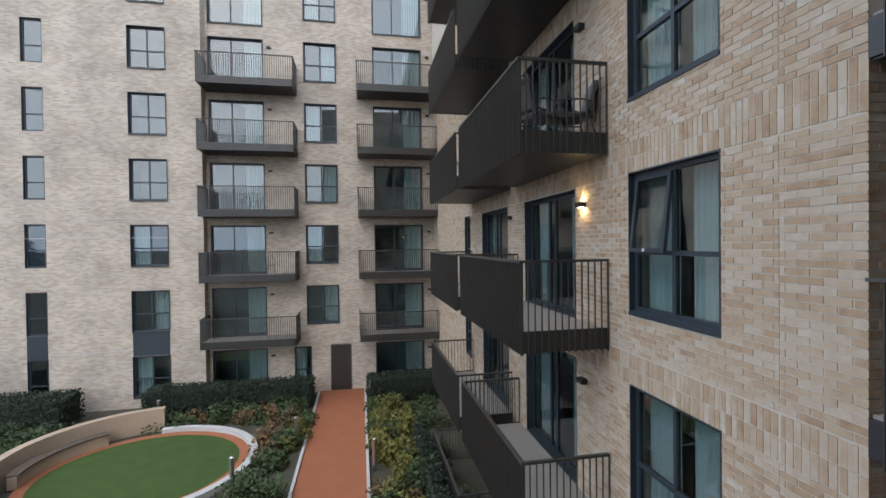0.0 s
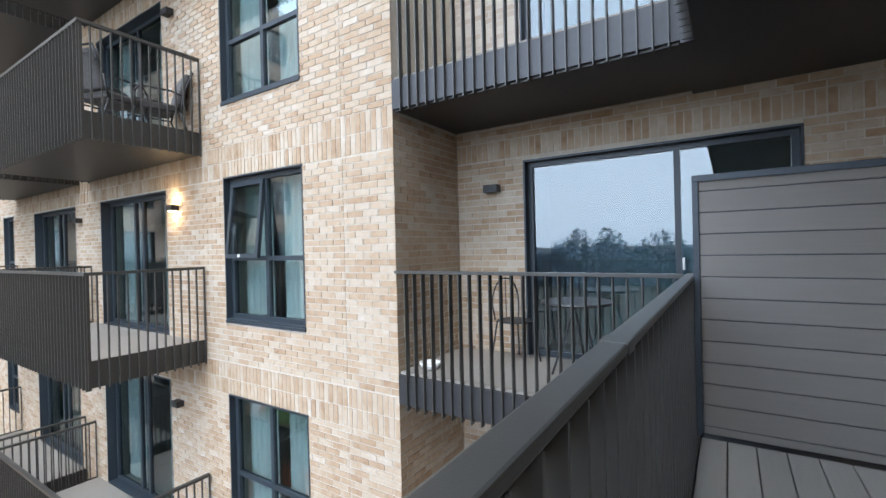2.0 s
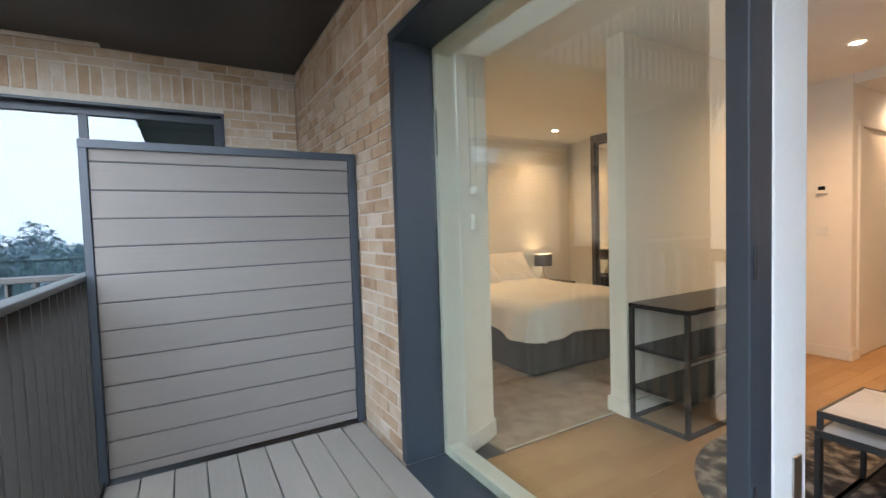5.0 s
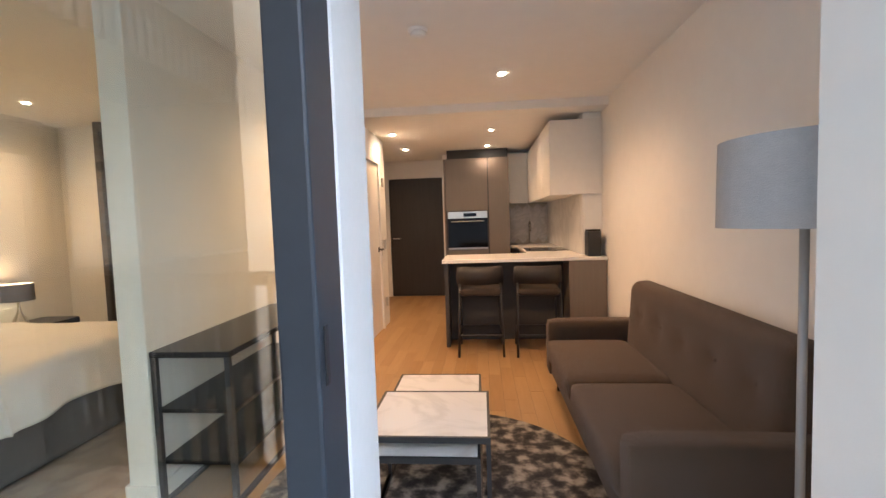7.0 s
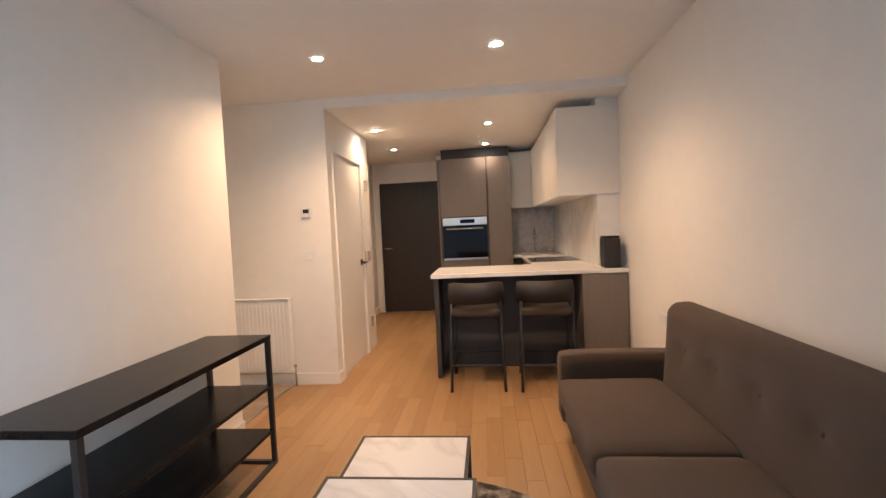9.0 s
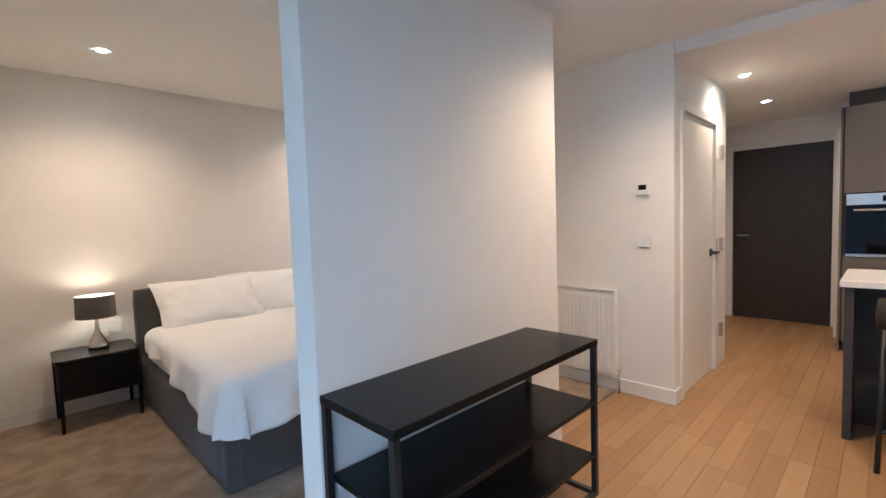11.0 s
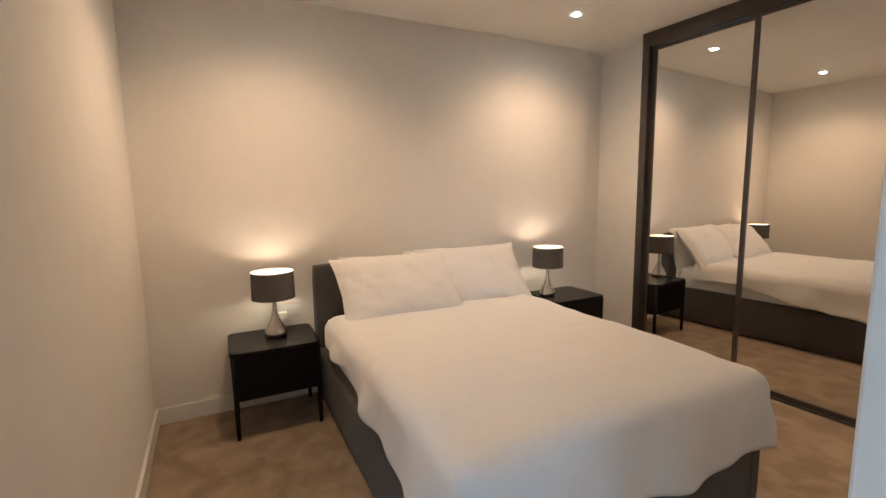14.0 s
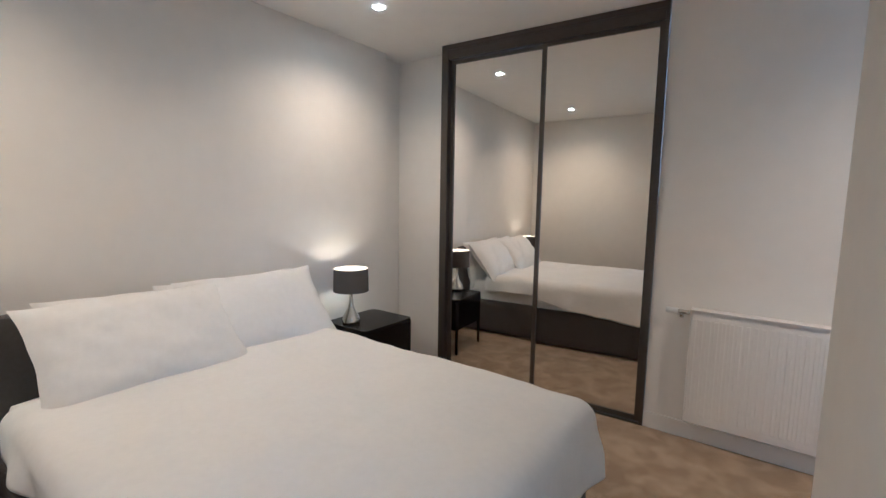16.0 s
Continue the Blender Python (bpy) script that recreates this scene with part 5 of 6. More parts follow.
# ---------------------------------------------------------------- sofa: local x along its length, back towards -y
def sofa(x, y, rz):
    s = thing("sofa", "brown fabric two-seat sofa with buttoned back", "sofa", x, y, 0, rz)
    L = 1.95
    part("base", B(-L / 2 + 0.12, L / 2 - 0.12, -0.30, 0.36, 0.14, 0.27), SOFA, s, bevel=0.015)
    for k in (-1, 1):
        part("armrest", cushion(k * L / 2 - (0.14 if k > 0 else 0), k * L / 2 + (0 if k > 0 else 0.14), -0.30, 0.38, 0.13, 0.54, 0.035, 0.008, 8), SOFA, s, smooth=True)
        part("seat_cushion", cushion(min(0, k * 0.868) + 0.004, max(0, k * 0.868) - 0.004, -0.18, 0.40, 0.265, 0.41, 0.05, 0.02, 10), SOFA, s, smooth=True)
    bk = cushion(-L / 2 + 0.12, L / 2 - 0.12, -0.075, 0.075, -0.31, 0.31, 0.075, 0.0, 40)
    buttons = [(-0.62, 0.09), (-0.31, 0.09), (0, 0.09), (0.31, 0.09), (0.62, 0.09)]
    v = []
    for px, py, pz in bk.v:
        if py > 0.02:
            py += 0.02
            for bx, bz in buttons:
                d2 = (px - bx) ** 2 + (pz - bz) ** 2
                py -= 0.018 * math.exp(-d2 / 0.0012) + 0.016 * math.exp(-d2 / 0.012)
        v.append((px, py - 0.05 * (pz / 0.64) - 0.275, pz + 0.53))
    bk.v = v
    part("backrest", bk, SOFA, s, smooth=True)
    for bx, bz in buttons:
        part("button", Shape().lathe(0, 0, [(0.002, -0.006), (0.011, -0.003), (0.011, 0.003), (0.002, 0.006)], 10), SOFA, s, smooth=True).matrix_basis = pose(bx, -0.217, bz + 0.53, 90, 0, 0)
    for kx in (-1, 1):
        for ky in (-0.24, 0.30):
            part("leg", Shape().tube((kx * 0.86, ky, 0.14), (kx * 0.89, ky, 0), 0.022, 10, 0.014), BLACKWOOD, s, smooth=True)
    return s


sofa(-2.44, -0.815, -90)

# ---------------------------------------------------------------- rug, nesting tables, console, floor lamp
rug = Shape().lathe(0, 0, [(0.84, 0.0), (0.86, 0.006), (0.85, 0.013), (0.80, 0.015), (0.2, 0.016), (0.01, 0.016)], 64)
tagged(new("rug", rug.mesh("rug", RUG)), "round mottled grey and cream rug on the planks", "rug").location = (-1.35, -0.45, 0.001)


def frame_table(x, y, w, d, h, label):
    t = thing("coffee_table", label, "table", x, y, 0, group="nesting tables")
    part("tabletop", B(-w / 2 + 0.012, w / 2 - 0.012, -d / 2 + 0.012, d / 2 - 0.012, h - 0.014, h), MARBLE, t, bevel=0.001)
    e = 0.012
    for k in (-1, 1):
        part("rim", B(-w / 2, w / 2, k * d / 2 - (e if k > 0 else 0), k * d / 2 + (0 if k > 0 else e), h - 0.024, h + 0.001), BLACKMETAL, t)
        part("rim", B(k * w / 2 - (e if k > 0 else 0), k * w / 2 + (0 if k > 0 else e), -d / 2 + e, d / 2 - e, h - 0.024, h + 0.001), BLACKMETAL, t)
        part("foot_rail", B(k * w / 2 - (e * 1.5 if k > 0 else 0), k * w / 2 + (0 if k > 0 else e * 1.5), -d / 2 + e * 1.6, d / 2 - e * 1.6, 0.0165, 0.032), BLACKMETAL, t)
        for j in (-1, 1):
            part("leg", B(k * w / 2 - (e * 1.5 if k > 0 else 0), k * w / 2 + (0 if k > 0 else e * 1.5), j * d / 2 - (e * 1.5 if j > 0 else 0), j * d / 2 + (0 if j > 0 else e * 1.5), 0.0165, h - 0.025), BLACKMETAL, t)
    return t


frame_table(-1.346, -0.30, 0.52, 0.477, 0.455, "larger nesting table with veined marble top and black frame")
frame_table(-1.325, -0.52, 0.48, 0.95, 0.38, "smaller nesting table with veined marble top pushed under the larger")

con = thing("console_table", "black console with two open shelves against the partition", "console table", -0.235, -0.87, 0)
for k in (-1, 1):
    for j in (-1, 1):
        part("post", B(k * 0.18 - 0.012, k * 0.18 + 0.012, j * 0.585 - 0.012, j * 0.585 + 0.012, 0.0, 0.712), BLACKMETAL, con)
    part("foot_rail", B(k * 0.18 - 0.0115, k * 0.18 + 0.0115, -0.573, 0.573, 0.0, 0.02), BLACKMETAL, con)
    part("foot_rail", B(-0.168, 0.168, k * 0.585 - 0.0115, k * 0.585 + 0.0115, 0.0, 0.02), BLACKMETAL, con)
part("tabletop", B(-0.195, 0.195, -0.60, 0.60, 0.713, 0.742), BLACKWOOD, con, bevel=0.003)
part("shelf", B(-0.19, 0.19, -0.57, 0.57, 0.44, 0.46), BLACKWOOD, con, bevel=0.002)
part("shelf", B(-0.19, 0.19, -0.57, 0.57, 0.19, 0.21), BLACKWOOD, con, bevel=0.002)

fl = thing("floor_lamp", "floor lamp with grey drum shade on a slim grey pole", "floor lamp", -2.484, 0.31, 0)
part("base", Shape().lathe(0, 0, [(0.13, 0.0), (0.13, 0.012), (0.12, 0.02), (0.02, 0.024)], 32), CHROME, fl, smooth=False)
part("pole", Shape().lathe(0, 0, [(0.012, 0.02), (0.012, 1.33)], 14), POLE, fl, smooth=True)
part("shade", Shape().lathe(0, 0, [(0.212, 1.257), (0.208, 1.50)], 48, False), SHADE_GREY, fl, smooth=True)
part("shade_lining", Shape().lathe(0, 0, [(0.209, 1.258), (0.205, 1.499)], 48, False), SHADE_IN, fl, smooth=True)

# ---------------------------------------------------------------- radiators
def radiator(x, y, z, w, h, rz):
    r = thing("radiator", "white ribbed panel radiator with thermostatic valve", "radiator", x, y, z, rz)
    pan = Shape()
    n = int(w / 0.033)
    v = []
    for i in range(n * 4 + 1):
        d = 0.0006 if i % 4 in (1, 2) else 0.0
        v += [(w * i / (n * 4), d, 0.02), (w * i / (n * 4), d, h - 0.02)]
    pan.add(v, [(2 * i, 2 * i + 2, 2 * i + 3, 2 * i + 1) for i in range(n * 4)])
    pan.box(0, w, -0.05, -0.003, 0.0, h)
    part("panel", pan, GLOSS_WHITE, r)
    for i in range(n):
        part("rib", B(w * (i + 0.5) / n - 0.01, w * (i + 0.5) / n + 0.01, -0.002, 0.0032, 0.045, h - 0.045), GLOSS_WHITE, r, bevel=0.0028, segments=1)
    part("top_grille", B(-0.004, w + 0.004, -0.055, 0.01, h + 0.0005, h + 0.006), GLOSS_WHITE, r)
    part("side_cover", B(-0.006, -0.001, -0.055, 0.008, 0, h), GLOSS_WHITE, r)
    part("side_cover", B(w + 0.001, w + 0.006, -0.055, 0.008, 0, h), GLOSS_WHITE, r)
    part("valve", Shape().tube((w + 0.005, -0.03, h - 0.02), (w + 0.07, -0.03, h - 0.02), 0.012, 10).tube((w + 0.05, -0.03, h - 0.05), (w + 0.05, -0.03, h - 0.02), 0.01, 8), CHROME, r, smooth=True)
    part("valve_head", Shape().tube((w + 0.07, -0.03, h - 0.02), (w + 0.13, -0.03, h - 0.018), 0.018, 14, 0.014), PLASTIC, r, smooth=True)
    part("pipe", Shape().tube((-0.02, -0.03, -z), (-0.02, -0.03, 0.05), 0.008, 8).tube((-0.03, -0.03, 0.05), (0.0, -0.03, 0.05), 0.011, 8), CHROME, r, smooth=True)
    return r


radiator(0.03, BACKY + 0.075, 0.13, 0.62, 0.63, 0)

# ---------------------------------------------------------------- bed
bed = thing("bed", "double bed with dark grey upholstered frame", "bed", 1.78, -0.95, 0)
part("headboard", cushion(0.92, 1.018, -0.71, 0.70, 0.0, 0.86, 0.025, 0.0, 8), CHARCOAL, bed, smooth=True)
part("side_rail", cushion(-0.93, 0.92, 0.62, 0.70, 0.02, 0.34, 0.02, 0.0, 6), CHARCOAL, bed, smooth=True)
part("side_rail", cushion(-0.93, 0.92, -0.70, -0.62, 0.02, 0.34, 0.02, 0.0, 6), CHARCOAL, bed, smooth=True)
part("foot_rail", cushion(-0.93, -0.85, -0.70, 0.70, 0.02, 0.34, 0.02, 0.0, 6), CHARCOAL, bed, smooth=True)
part("slats", B(-0.85, 0.92, -0.62, 0.62, 0.2, 0.26), BLACKWOOD, bed)
part("mattress", cushion(-0.84, 0.90, -0.655, 0.655, 0.26, 0.54, 0.05, 0.0, 8), LINEN, bed, smooth=True)


def duvet_shape():
    """A quilt laid over the mattress: flat on top, hanging with folds at three sides, the corners rounded."""
    s = Shape()
    n_top, n_hang = 72, 18
    x_in, x_head, y_in, r = -0.88, 0.68, 0.615, 0.09
    rng = random.Random(3)
    ph = [rng.uniform(0, 6.28) for _ in range(8)]
    us = [-1 + k / n_hang for k in range(n_hang)] + [k / n_top for k in range(n_top + 1)]
    vs = [-1 + k / n_hang for k in range(n_hang)] + [k / n_top for k in range(n_top + 1)] + [1 + (k + 1) / n_hang for k in range(n_hang)]
    v = []
    for u in us:
        a = x_in + (x_head - x_in) * max(0, u)
        p = max(0, -u)
        for w in vs:
            b = -y_in + 2 * y_in * min(1, max(0, w))
            q, sgn = (-w, -1) if w < 0 else (max(0, w - 1), 1)
            z = 0.60 + 0.012 * math.sin(3.1 * a + ph[0]) * math.cos(2.7 * b + ph[1]) + 0.005 * math.sin(9 * a + 4 * b + ph[2])
            hem = 0.44 - 0.13 * min(1, max(0, (0.25 - a) / 0.9)) + 0.010 * math.sin(5 * a + 7 * b + ph[4])
            full = 0.13 + (0.60 - hem) / 0.92 - 0.079
            dx, dy = full * p * math.sqrt(1 - q * q / 2), full * q * math.sqrt(1 - p * p / 2)
            over = math.hypot(dx, dy)
            x, y = a, b
            if over > 1e-6:
                ang = min(over / r, 1.45)
                out, rest = r * math.sin(ang), max(0, over - r * 1.45)
                z -= (r * (1 - math.cos(ang)) + rest) * 0.92
                ux, uy = -dx / over, sgn * dy / over
                run = a - b * sgn + 1.2 * (uy * sgn - ux) * (1 if p > 0 and q > 0 else 0)
                fold = (0.017 * math.sin(11 * run + ph[3]) + 0.008 * math.sin(23 * run + ph[5]) + 0.012 * noise.noise(Vector((run * 6, 2.0, 0)))) * min(1, rest / 0.12) * (1 - 0.75 * min(1, 2 * min(p, q)))
                x, y = a + ux * (out + fold + rest * 0.10), b + uy * (out + fold + rest * 0.10)
            wr = 0.014 * noise.noise(Vector((x * 3, y * 3, 0.3))) + 0.006 * noise.noise(Vector((x * 9, y * 7, z * 8)))
            v.append((x, y, z + wr))
    m = len(vs)
    s.add(v, [(i * m + j, (i + 1) * m + j, (i + 1) * m + j + 1, i * m + j + 1) for i in range(len(us) - 1) for j in range(m - 1)])
    return s


duv = tagged(new("duvet", duvet_shape().mesh("duvet", LINEN, smooth=True)), "white cotton duvet spread over the bed", "duvet")
duv.location = (1.78, -0.955, 0)
sol = duv.modifiers.new("thickness", "SOLIDIFY")
sol.thickness, sol.offset = 0.02, -1


def pillow_shape(w, d, t, seed):
    """w wide, d deep, t thick; nearly square corners, sharp seams, soft creases towards them."""
    s = Shape()
    n = 28
    v = []
    for side in (1, -1):
        for i in range(n + 1):
            for j in range(n + 1):
                a, b = -1 + 2 * i / n, -1 + 2 * j / n
                h = max(0, 1 - abs(a) ** 3.4) ** 0.62 * max(0, 1 - abs(b) ** 3.0) ** 0.62
                pinch = 1 - 0.07 * (1 - a * a) * abs(b) ** 3
                pinch2 = 1 - 0.08 * (1 - b * b) * abs(a) ** 3
                rim = min(1, 2.5 * (1 - max(abs(a), abs(b))) + 0.15)
                p = Vector((a * 2.2 + b * 0.8, b * 1.8 - a * 0.5, seed * 3.7 + side))
                q = Vector((a * 5 + b * 3, b * 3.2 - a * 2, seed * 1.9 + side * 2))
                crease = math.sin(9 * b + 5 * noise.noise(Vector((a * 2, b * 2, seed)))) * max(0, abs(a) - 0.62) ** 1.2
                wr = 0.016 * noise.noise(p) + 0.012 * noise.noise(q) * (0.4 + max(abs(a), abs(b))) + 0.035 * crease
                v.append((a * w / 2 * pinch2 + 0.008 * noise.noise(Vector((b * 2, seed, 4))), b * d / 2 * pinch + 0.010 * noise.noise(Vector((a * 2.5, seed, 1))), side * h * t / 2 + wr * rim * min(1, h * 3)))
    m = (n + 1) ** 2
    f = [(i * (n + 1) + j, (i + 1) * (n + 1) + j, (i + 1) * (n + 1) + j + 1, i * (n + 1) + j + 1) for i in range(n) for j in range(n)]
    s.add(v, f + [tuple(m + q for q in reversed(g)) for g in f])
    return s


for k, (px, py, pz, tilt, yaw) in enumerate(((2.665, -0.80, 0.665, 76, 0), (2.665, -1.24, 0.67, 76, 2), (2.445, -0.715, 0.725, 48, 1), (2.52, -1.30, 0.725, 52, -2))):
    p = tagged(new("pillow", pillow_shape(0.79, 0.48, 0.18, k).mesh("pillow", LINEN, smooth=True)), "plump white cotton pillow leaning on the headboard", "pillow", "pillows on the bed")
    p.matrix_basis = pose(px, py, pz) @ pose(0, 0, 0, 0, 0, -90 + yaw) @ pose(0, 0, 0, tilt, 0, 0)


# ---------------------------------------------------------------- nightstands, table lamps, wardrobe
def nightstand(x, y):
    n = thing("nightstand", "black two-drawer nightstand on slim legs", "nightstand", x, y, 0, group="nightstands")
    rim = [(cx + 0.04 * math.cos(radians(a)), cy + 0.04 * math.sin(radians(a))) for cx, cy, a0 in ((0.16, 0.195, 0), (-0.16, 0.195, 90), (-0.16, -0.195, 180), (0.16, -0.195, 270)) for a in range(a0, a0 + 91, 15)]
    part("top", prism(rim, 0.462, 0.485), BLACKWOOD, n, bevel=0.004)
    part("body", B(-0.175, 0.19, -0.215, 0.215, 0.215, 0.4615), BLACKWOOD, n, bevel=0.002)
    part("drawer", B(-0.195, -0.176, -0.212, 0.212, 0.222, 0.46), BLACKWOOD, n, bevel=0.003)
    for kx in (-0.18, 0.175):
        for ky in (-0.215, 0.215):
            part("leg", Shape().tube((kx, ky, 0.006), (kx, ky, 0.463), 0.011, 10, 0.016), BLACKWOOD, n, smooth=True)
    return n


ns = nightstand(2.575, 0.02)
copy_thing(ns, pose(2.575, -2.15, 0))


def table_lamp(x, y, z):
    t = thing("table_lamp", "lit table lamp with dark drum shade and satin nickel teardrop base", "table lamp", x, y, z, group="bedside lamps")
    part("base", Shape().lathe(0, 0, [(0.055, 0.0), (0.06, 0.006), (0.062, 0.02), (0.056, 0.045), (0.038, 0.08), (0.022, 0.11), (0.013, 0.15), (0.011, 0.20), (0.014, 0.215), (0.014, 0.25)], 28), CHROME, t, smooth=True)
    part("shade", Shape().lathe(0, 0, [(0.118, 0.225), (0.115, 0.38)], 40, False), SHADE, t, smooth=True)
    part("shade_lining", Shape().lathe(0, 0, [(0.1165, 0.226), (0.1135, 0.379)], 40, False), SHADE_IN, t, smooth=True)
    part("bulb", Shape().lathe(0, 0, [(0.012, 0.235), (0.022, 0.255), (0.026, 0.275), (0.02, 0.295), (0.004, 0.303)], 14), LAMPGLOW, t, smooth=True)
    lamp = new("lamp_light", bpy.data.lights.new("lamp_light", "SPOT"))
    lamp.data.energy, lamp.data.color, lamp.data.shadow_soft_size = 0.42, (1.0, 0.625, 0.35), 0.02
    lamp.data.spot_size, lamp.data.spot_blend = radians(175), 0.6
    lamp.matrix_basis = pose(x, y, z + 0.328, 180)
    return t


table_lamp(2.60, 0.0, 0.4855)
table_lamp(2.60, -2.0, 0.4855)
plug = thing("lamp_cable", "white plug and looped lamp cable in the socket", "cable", 2.77, -0.06, 0.55)
part("plug", B(-0.03, 0.018, -0.025, 0.025, -0.02, 0.03), PLASTIC, plug, bevel=0.006)
part("cable", Shape().path([(-0.02, 0, -0.01), (-0.05, 0.03, -0.03), (-0.07, 0.08, -0.05), (-0.06, 0.11, -0.062), (-0.10, 0.09, -0.062)], 0.004), PLASTIC, plug)

ward = thing("wardrobe", "fitted wardrobe with two sliding mirror doors in bronze frames", "wardrobe", 0.869, -2.729, 0, 3.0)
W = 1.477
part("outer_frame", Shape().box(0, 0.02, -0.06, 0.0, 0.0, 2.43).box(W - 0.055, W, -0.06, 0.0, 0.0, 2.43).box(0.02, W - 0.055, -0.06, 0.0, 2.395, 2.43), WARDFRAME, ward)
part("header_track", B(0.021, W - 0.056, -0.05, -0.004, 2.33, 2.394), WARDFRAME, ward)
part("floor_track", B(0.021, W - 0.056, -0.06, 0.0, 0.0, 0.02), BRONZE, ward)
part("carcass", Shape().box(0, W, -0.62, -0.60, 0, 2.43).box(-0.0, 0.02, -0.6, -0.061, 0, 2.43).box(W - 0.02, W, -0.6, -0.061, 0, 2.43), DARKWOOD, ward)
for nm, x0, x1, y0 in (("door", 0.022, 0.725, -0.022), ("door", 0.69, W - 0.057, -0.048)):
    e = 0.026
    d = part(nm, Shape().box(x0, x0 + e, y0 - 0.02, y0 + 0.006, 0.022, 2.329).box(x1 - e, x1, y0 - 0.02, y0 + 0.006, 0.022, 2.329).box(x0 + e, x1 - e, y0 - 0.02, y0 + 0.004, 0.022, 0.05).box(x0 + e, x1 - e, y0 - 0.02, y0 + 0.004, 2.305, 2.329), WARDFRAME, ward, "bronze framed sliding door")
    part("mirror", B(x0 + e, x1 - e, y0 - 0.012, y0 - 0.004, 0.05, 2.305), MIRROR, d)

# small things on the neighbour's balcony and the wing
bowl = tagged(new("bowl", Shape().lathe(0, 0, [(0.07, 0), (0.10, 0.03), (0.115, 0.07), (0.105, 0.07), (0.09, 0.035), (0.02, 0.012)], 24).mesh("bowl", PLASTIC, smooth=True)), "white bowl on the neighbouring balcony deck", "bowl")
bowl.location = (1.33, 5.0, 0.031)


def garden_chair(x, y, z, rz):
    c = thing("garden_chair", "black metal garden chair with open back", "chair", x, y, z, rz, "balcony chairs")
    part("seat", Shape().lathe(0, 0, [(0.19, 0.43), (0.2, 0.44), (0.19, 0.45)], 24), BLACKMETAL, c)
    for lx, ly in ((-1, -1), (1, -1), (-1, 1), (1, 1)):
        part("leg", Shape().tube((lx * 0.19, ly * 0.19, 0), (lx * 0.14, ly * 0.14, 0.43), 0.01), BLACKMETAL, c)
    arch = [(0.18 * math.cos(radians(a)), -0.17, 0.62 + 0.28 * math.sin(radians(a))) for a in range(0, 181, 15)]
    part("backrest", Shape().path([(0.16, -0.15, 0.44)] + arch + [(-0.16, -0.15, 0.44)], 0.009).path([(0, -0.16, 0.45), (0, -0.17, 0.9)], 0.006).path([(0.08, -0.16, 0.45), (0.08, -0.17, 0.87)], 0.005).path([(-0.08, -0.16, 0.45), (-0.08, -0.17, 0.87)], 0.005), BLACKMETAL, c)
    return c


def garden_table(x, y, z):
    t = thing("garden_table", "round black metal bistro table", "table", x, y, z)
    part("tabletop", Shape().lathe(0, 0, [(0.34, 0.69), (0.35, 0.70), (0.34, 0.715)], 28), BLACKMETAL, t)
    for k in range(3):
        a = k * 2.094
        part("leg", Shape().tube((0.26 * math.cos(a), 0.26 * math.sin(a), 0), (0.05 * math.cos(a + 1), 0.05 * math.sin(a + 1), 0.69), 0.011), BLACKMETAL, t)
    return t


ch = garden_chair(2.05, 4.35, 0.031, 150)
copy_thing(ch, pose(1.9, 2.85, 0.031, 0, 0, 20))
garden_table(1.85, 3.6, 0.031)


def lounge_chair(x, y, z, rz):
    """A low outdoor armchair: bent tube sides, a strapped seat and dark pads; it faces local +y."""
    c = thing("lounge_chair", "black metal lounge armchair with dark grey cushions", "armchair", x, y, z, rz, "balcony lounge chairs")
    for k in (-1, 1):
        side = [(k * 0.31, 0.36, 0.0), (k * 0.31, 0.30, 0.30), (k * 0.32, 0.31, 0.50), (k * 0.32, 0.26, 0.575), (k * 0.32, 0.18, 0.60), (k * 0.32, -0.14, 0.59), (k * 0.31, -0.26, 0.55)]
        part("arm", Shape().path(side, 0.014, 8), BLACKMETAL, c, smooth=True)
        part("leg", Shape().path([(k * 0.30, -0.34, 0.0), (k * 0.30, -0.24, 0.30), (k * 0.29, -0.30, 0.60), (k * 0.27, -0.42, 0.93)], 0.014, 8), BLACKMETAL, c, smooth=True)
        part("side_rail", Shape().tube((k * 0.30, -0.25, 0.31), (k * 0.30, 0.31, 0.33), 0.012, 8), BLACKMETAL, c, smooth=True)
    part("top_rail", Shape().tube((-0.27, -0.42, 0.93), (0.27, -0.42, 0.93), 0.013, 8), BLACKMETAL, c, smooth=True)
    part("seat_pad", cushion(-0.27, 0.27, -0.22, 0.33, 0.325, 0.425, 0.04, 0.015, 8), CHARCOAL, c, smooth=True)
    pad = part("back_pad", cushion(-0.26, 0.26, -0.045, 0.045, 0.0, 0.50, 0.04, 0.0, 8), CHARCOAL, c, smooth=True)
    pad.matrix_basis = pose(0, -0.235, 0.43, 15)
    for i in range(4):
        part("back_strap", Shape().tube((-0.29 + i * 0.005, -0.27 - 0.042 * i, 0.5 + 0.11 * i), (0.29 - i * 0.005, -0.27 - 0.042 * i, 0.5 + 0.11 * i), 0.006, 6), BLACKMETAL, c)
    return c


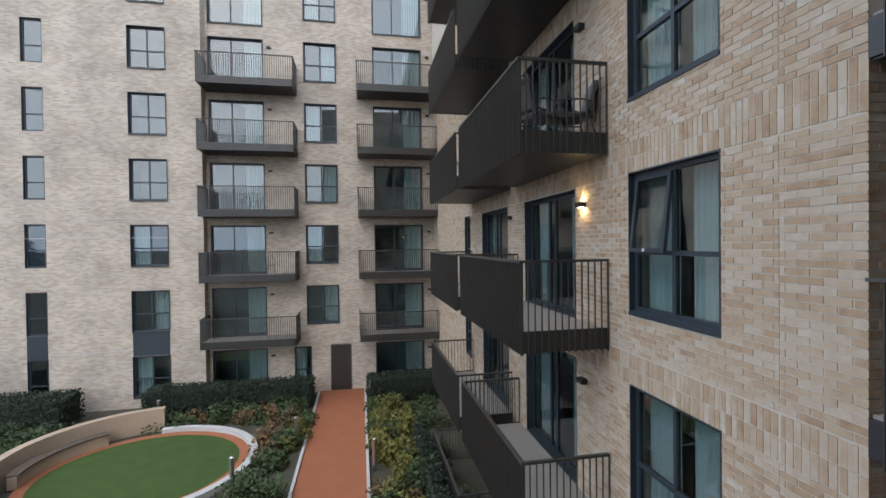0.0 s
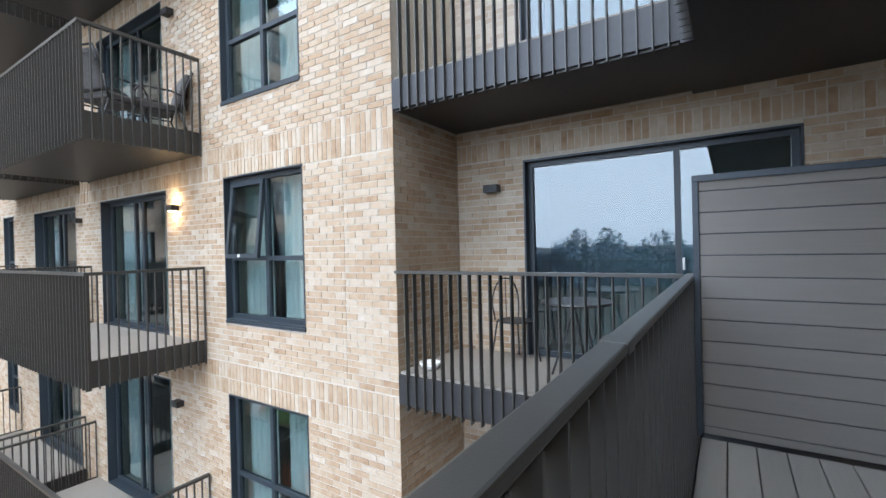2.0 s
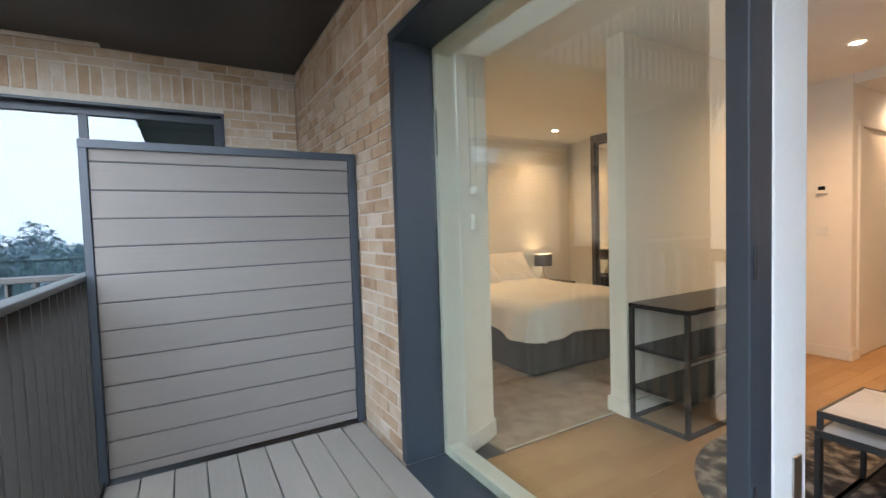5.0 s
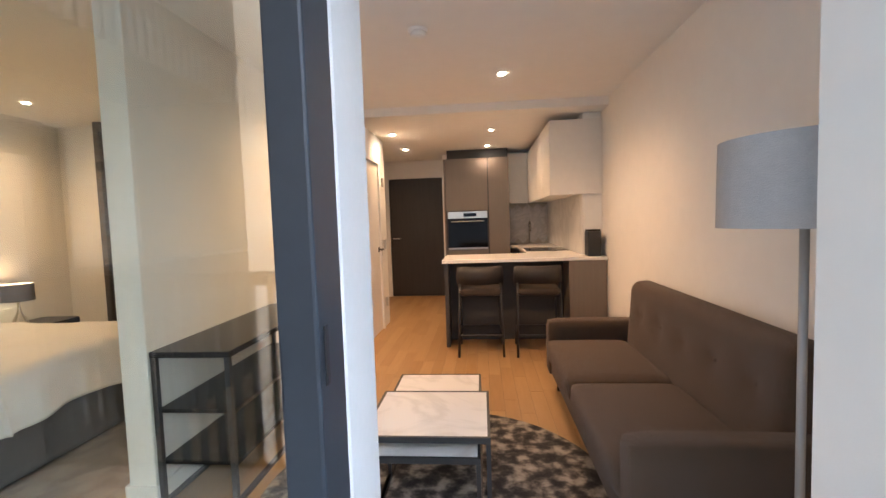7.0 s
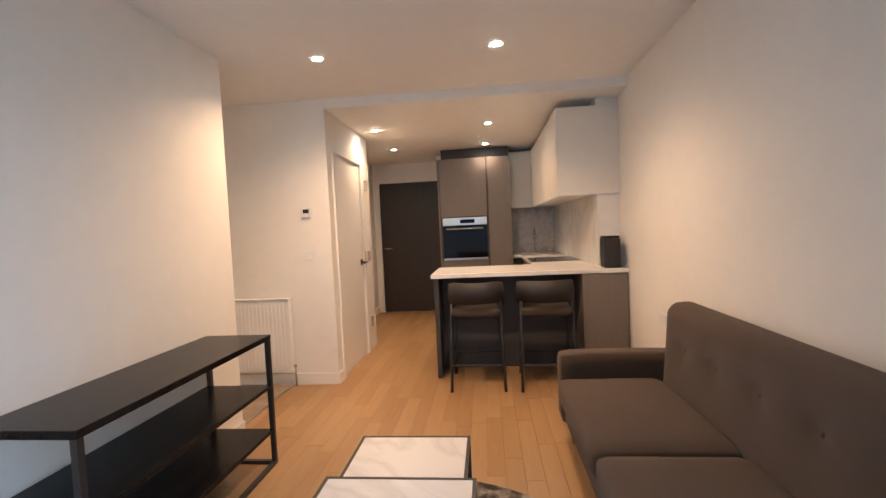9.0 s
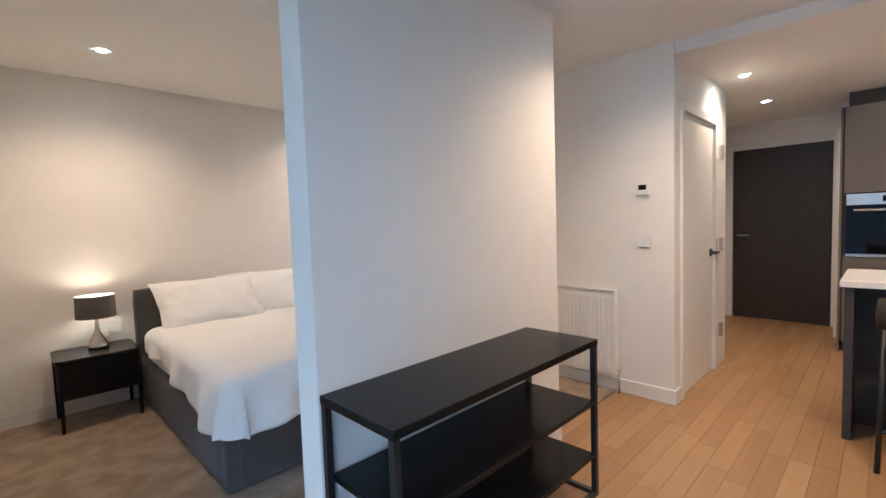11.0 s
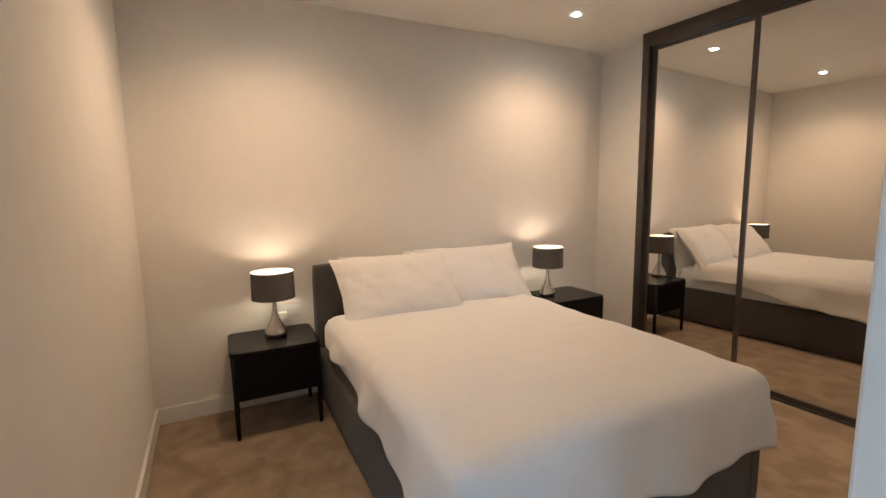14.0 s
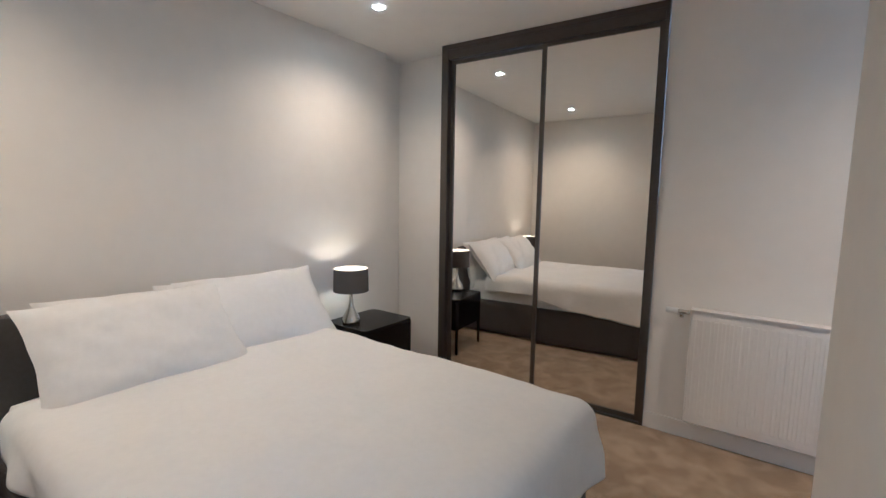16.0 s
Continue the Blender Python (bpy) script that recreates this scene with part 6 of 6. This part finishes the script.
lounge = lounge_chair(0.14, 9.38, STOREY + 0.001, -70)
copy_thing(lounge, pose(0.72, 9.32, STOREY + 0.001, 0, 0, 75))
garden_table(0.35, 10.2, STOREY + 0.001)
for bx, by, bk in ((-7.6, 24.6, 1), (-6.9, 24.6, 0), (-8.0, 24.6, 0), (0.2, 24.6, 1)):
    copy_thing(ch, pose(bx, by, STOREY * bk + 0.001, 0, 0, 190))

# ---------------------------------------------------------------- planks and bricks, last
fr = random.Random(4)
xw, yl = 0.10, 0.70
i = 0
xx = WESTX
while xx < 0.10:
    yy = -6.05 - fr.uniform(0, yl)
    while yy < 0.9:
        x0, x1, y0, y1 = xx, min(xx + xw - 0.0015, 0.12), max(yy, -6.04), min(yy + yl - 0.0015, 0.9)
        if xx > -0.2 and y0 > -3.0 and x1 > 0.05:
            x1 = 0.044
        if y1 - y0 > 0.05 and x1 - x0 > 0.01:
            part("plank", B(x0, x1, y0, y1, -0.0115, 0.0), OAK, floor)
        yy += yl
    xx += xw

own_holes = [(OX0 - 0.05, OX1 + 0.05, -0.1, OTOP + 0.05)]
brick_wall("bricks", wall_facade, "y", OY - 0.012, 1, -6.0, NX, -0.35, 2.69, own_holes, soldiers=(2.335, 2.56)[:1], near=(0.1, 0.95, 0.0, 2.7))
brick_wall("bricks", wall_recess, "x", NX + 0.012, -1, OY, WY, -3.2, 2.69, [(NWIN[0] - 0.02, NWIN[1] + 0.02, -0.02, 2.29)], soldiers=(2.335,), near=(4.2, 5.25, 0.3, 2.7))
brick_wall("bricks", recess_wall, "y", WY + 0.012, -1, WX + 0.012, NX, -6.0, 2.69, (), (), near=None)
brick_wall("bricks", wing_wall, "x", WX + 0.012, -1, WY, 17.0, -6.0, 9.6, [(a - 0.02, b + 0.02, c - 0.02, d + 0.012) for a, b, c, d in wing_holes] + [(5.945, 5.957, -7, 12)], soldiers=[s for s in soldier_z if s < 9], near=(WY, 6.6, 0.3, 2.3))
brick_wall("bricks", wing_wall, "x", WX + 0.012, -1, 17.0, 25.0, -6.0, 10.5, [(a - 0.02, b + 0.02, c - 0.02, d + 0.02) for a, b, c, d in wing_holes], soldiers=())
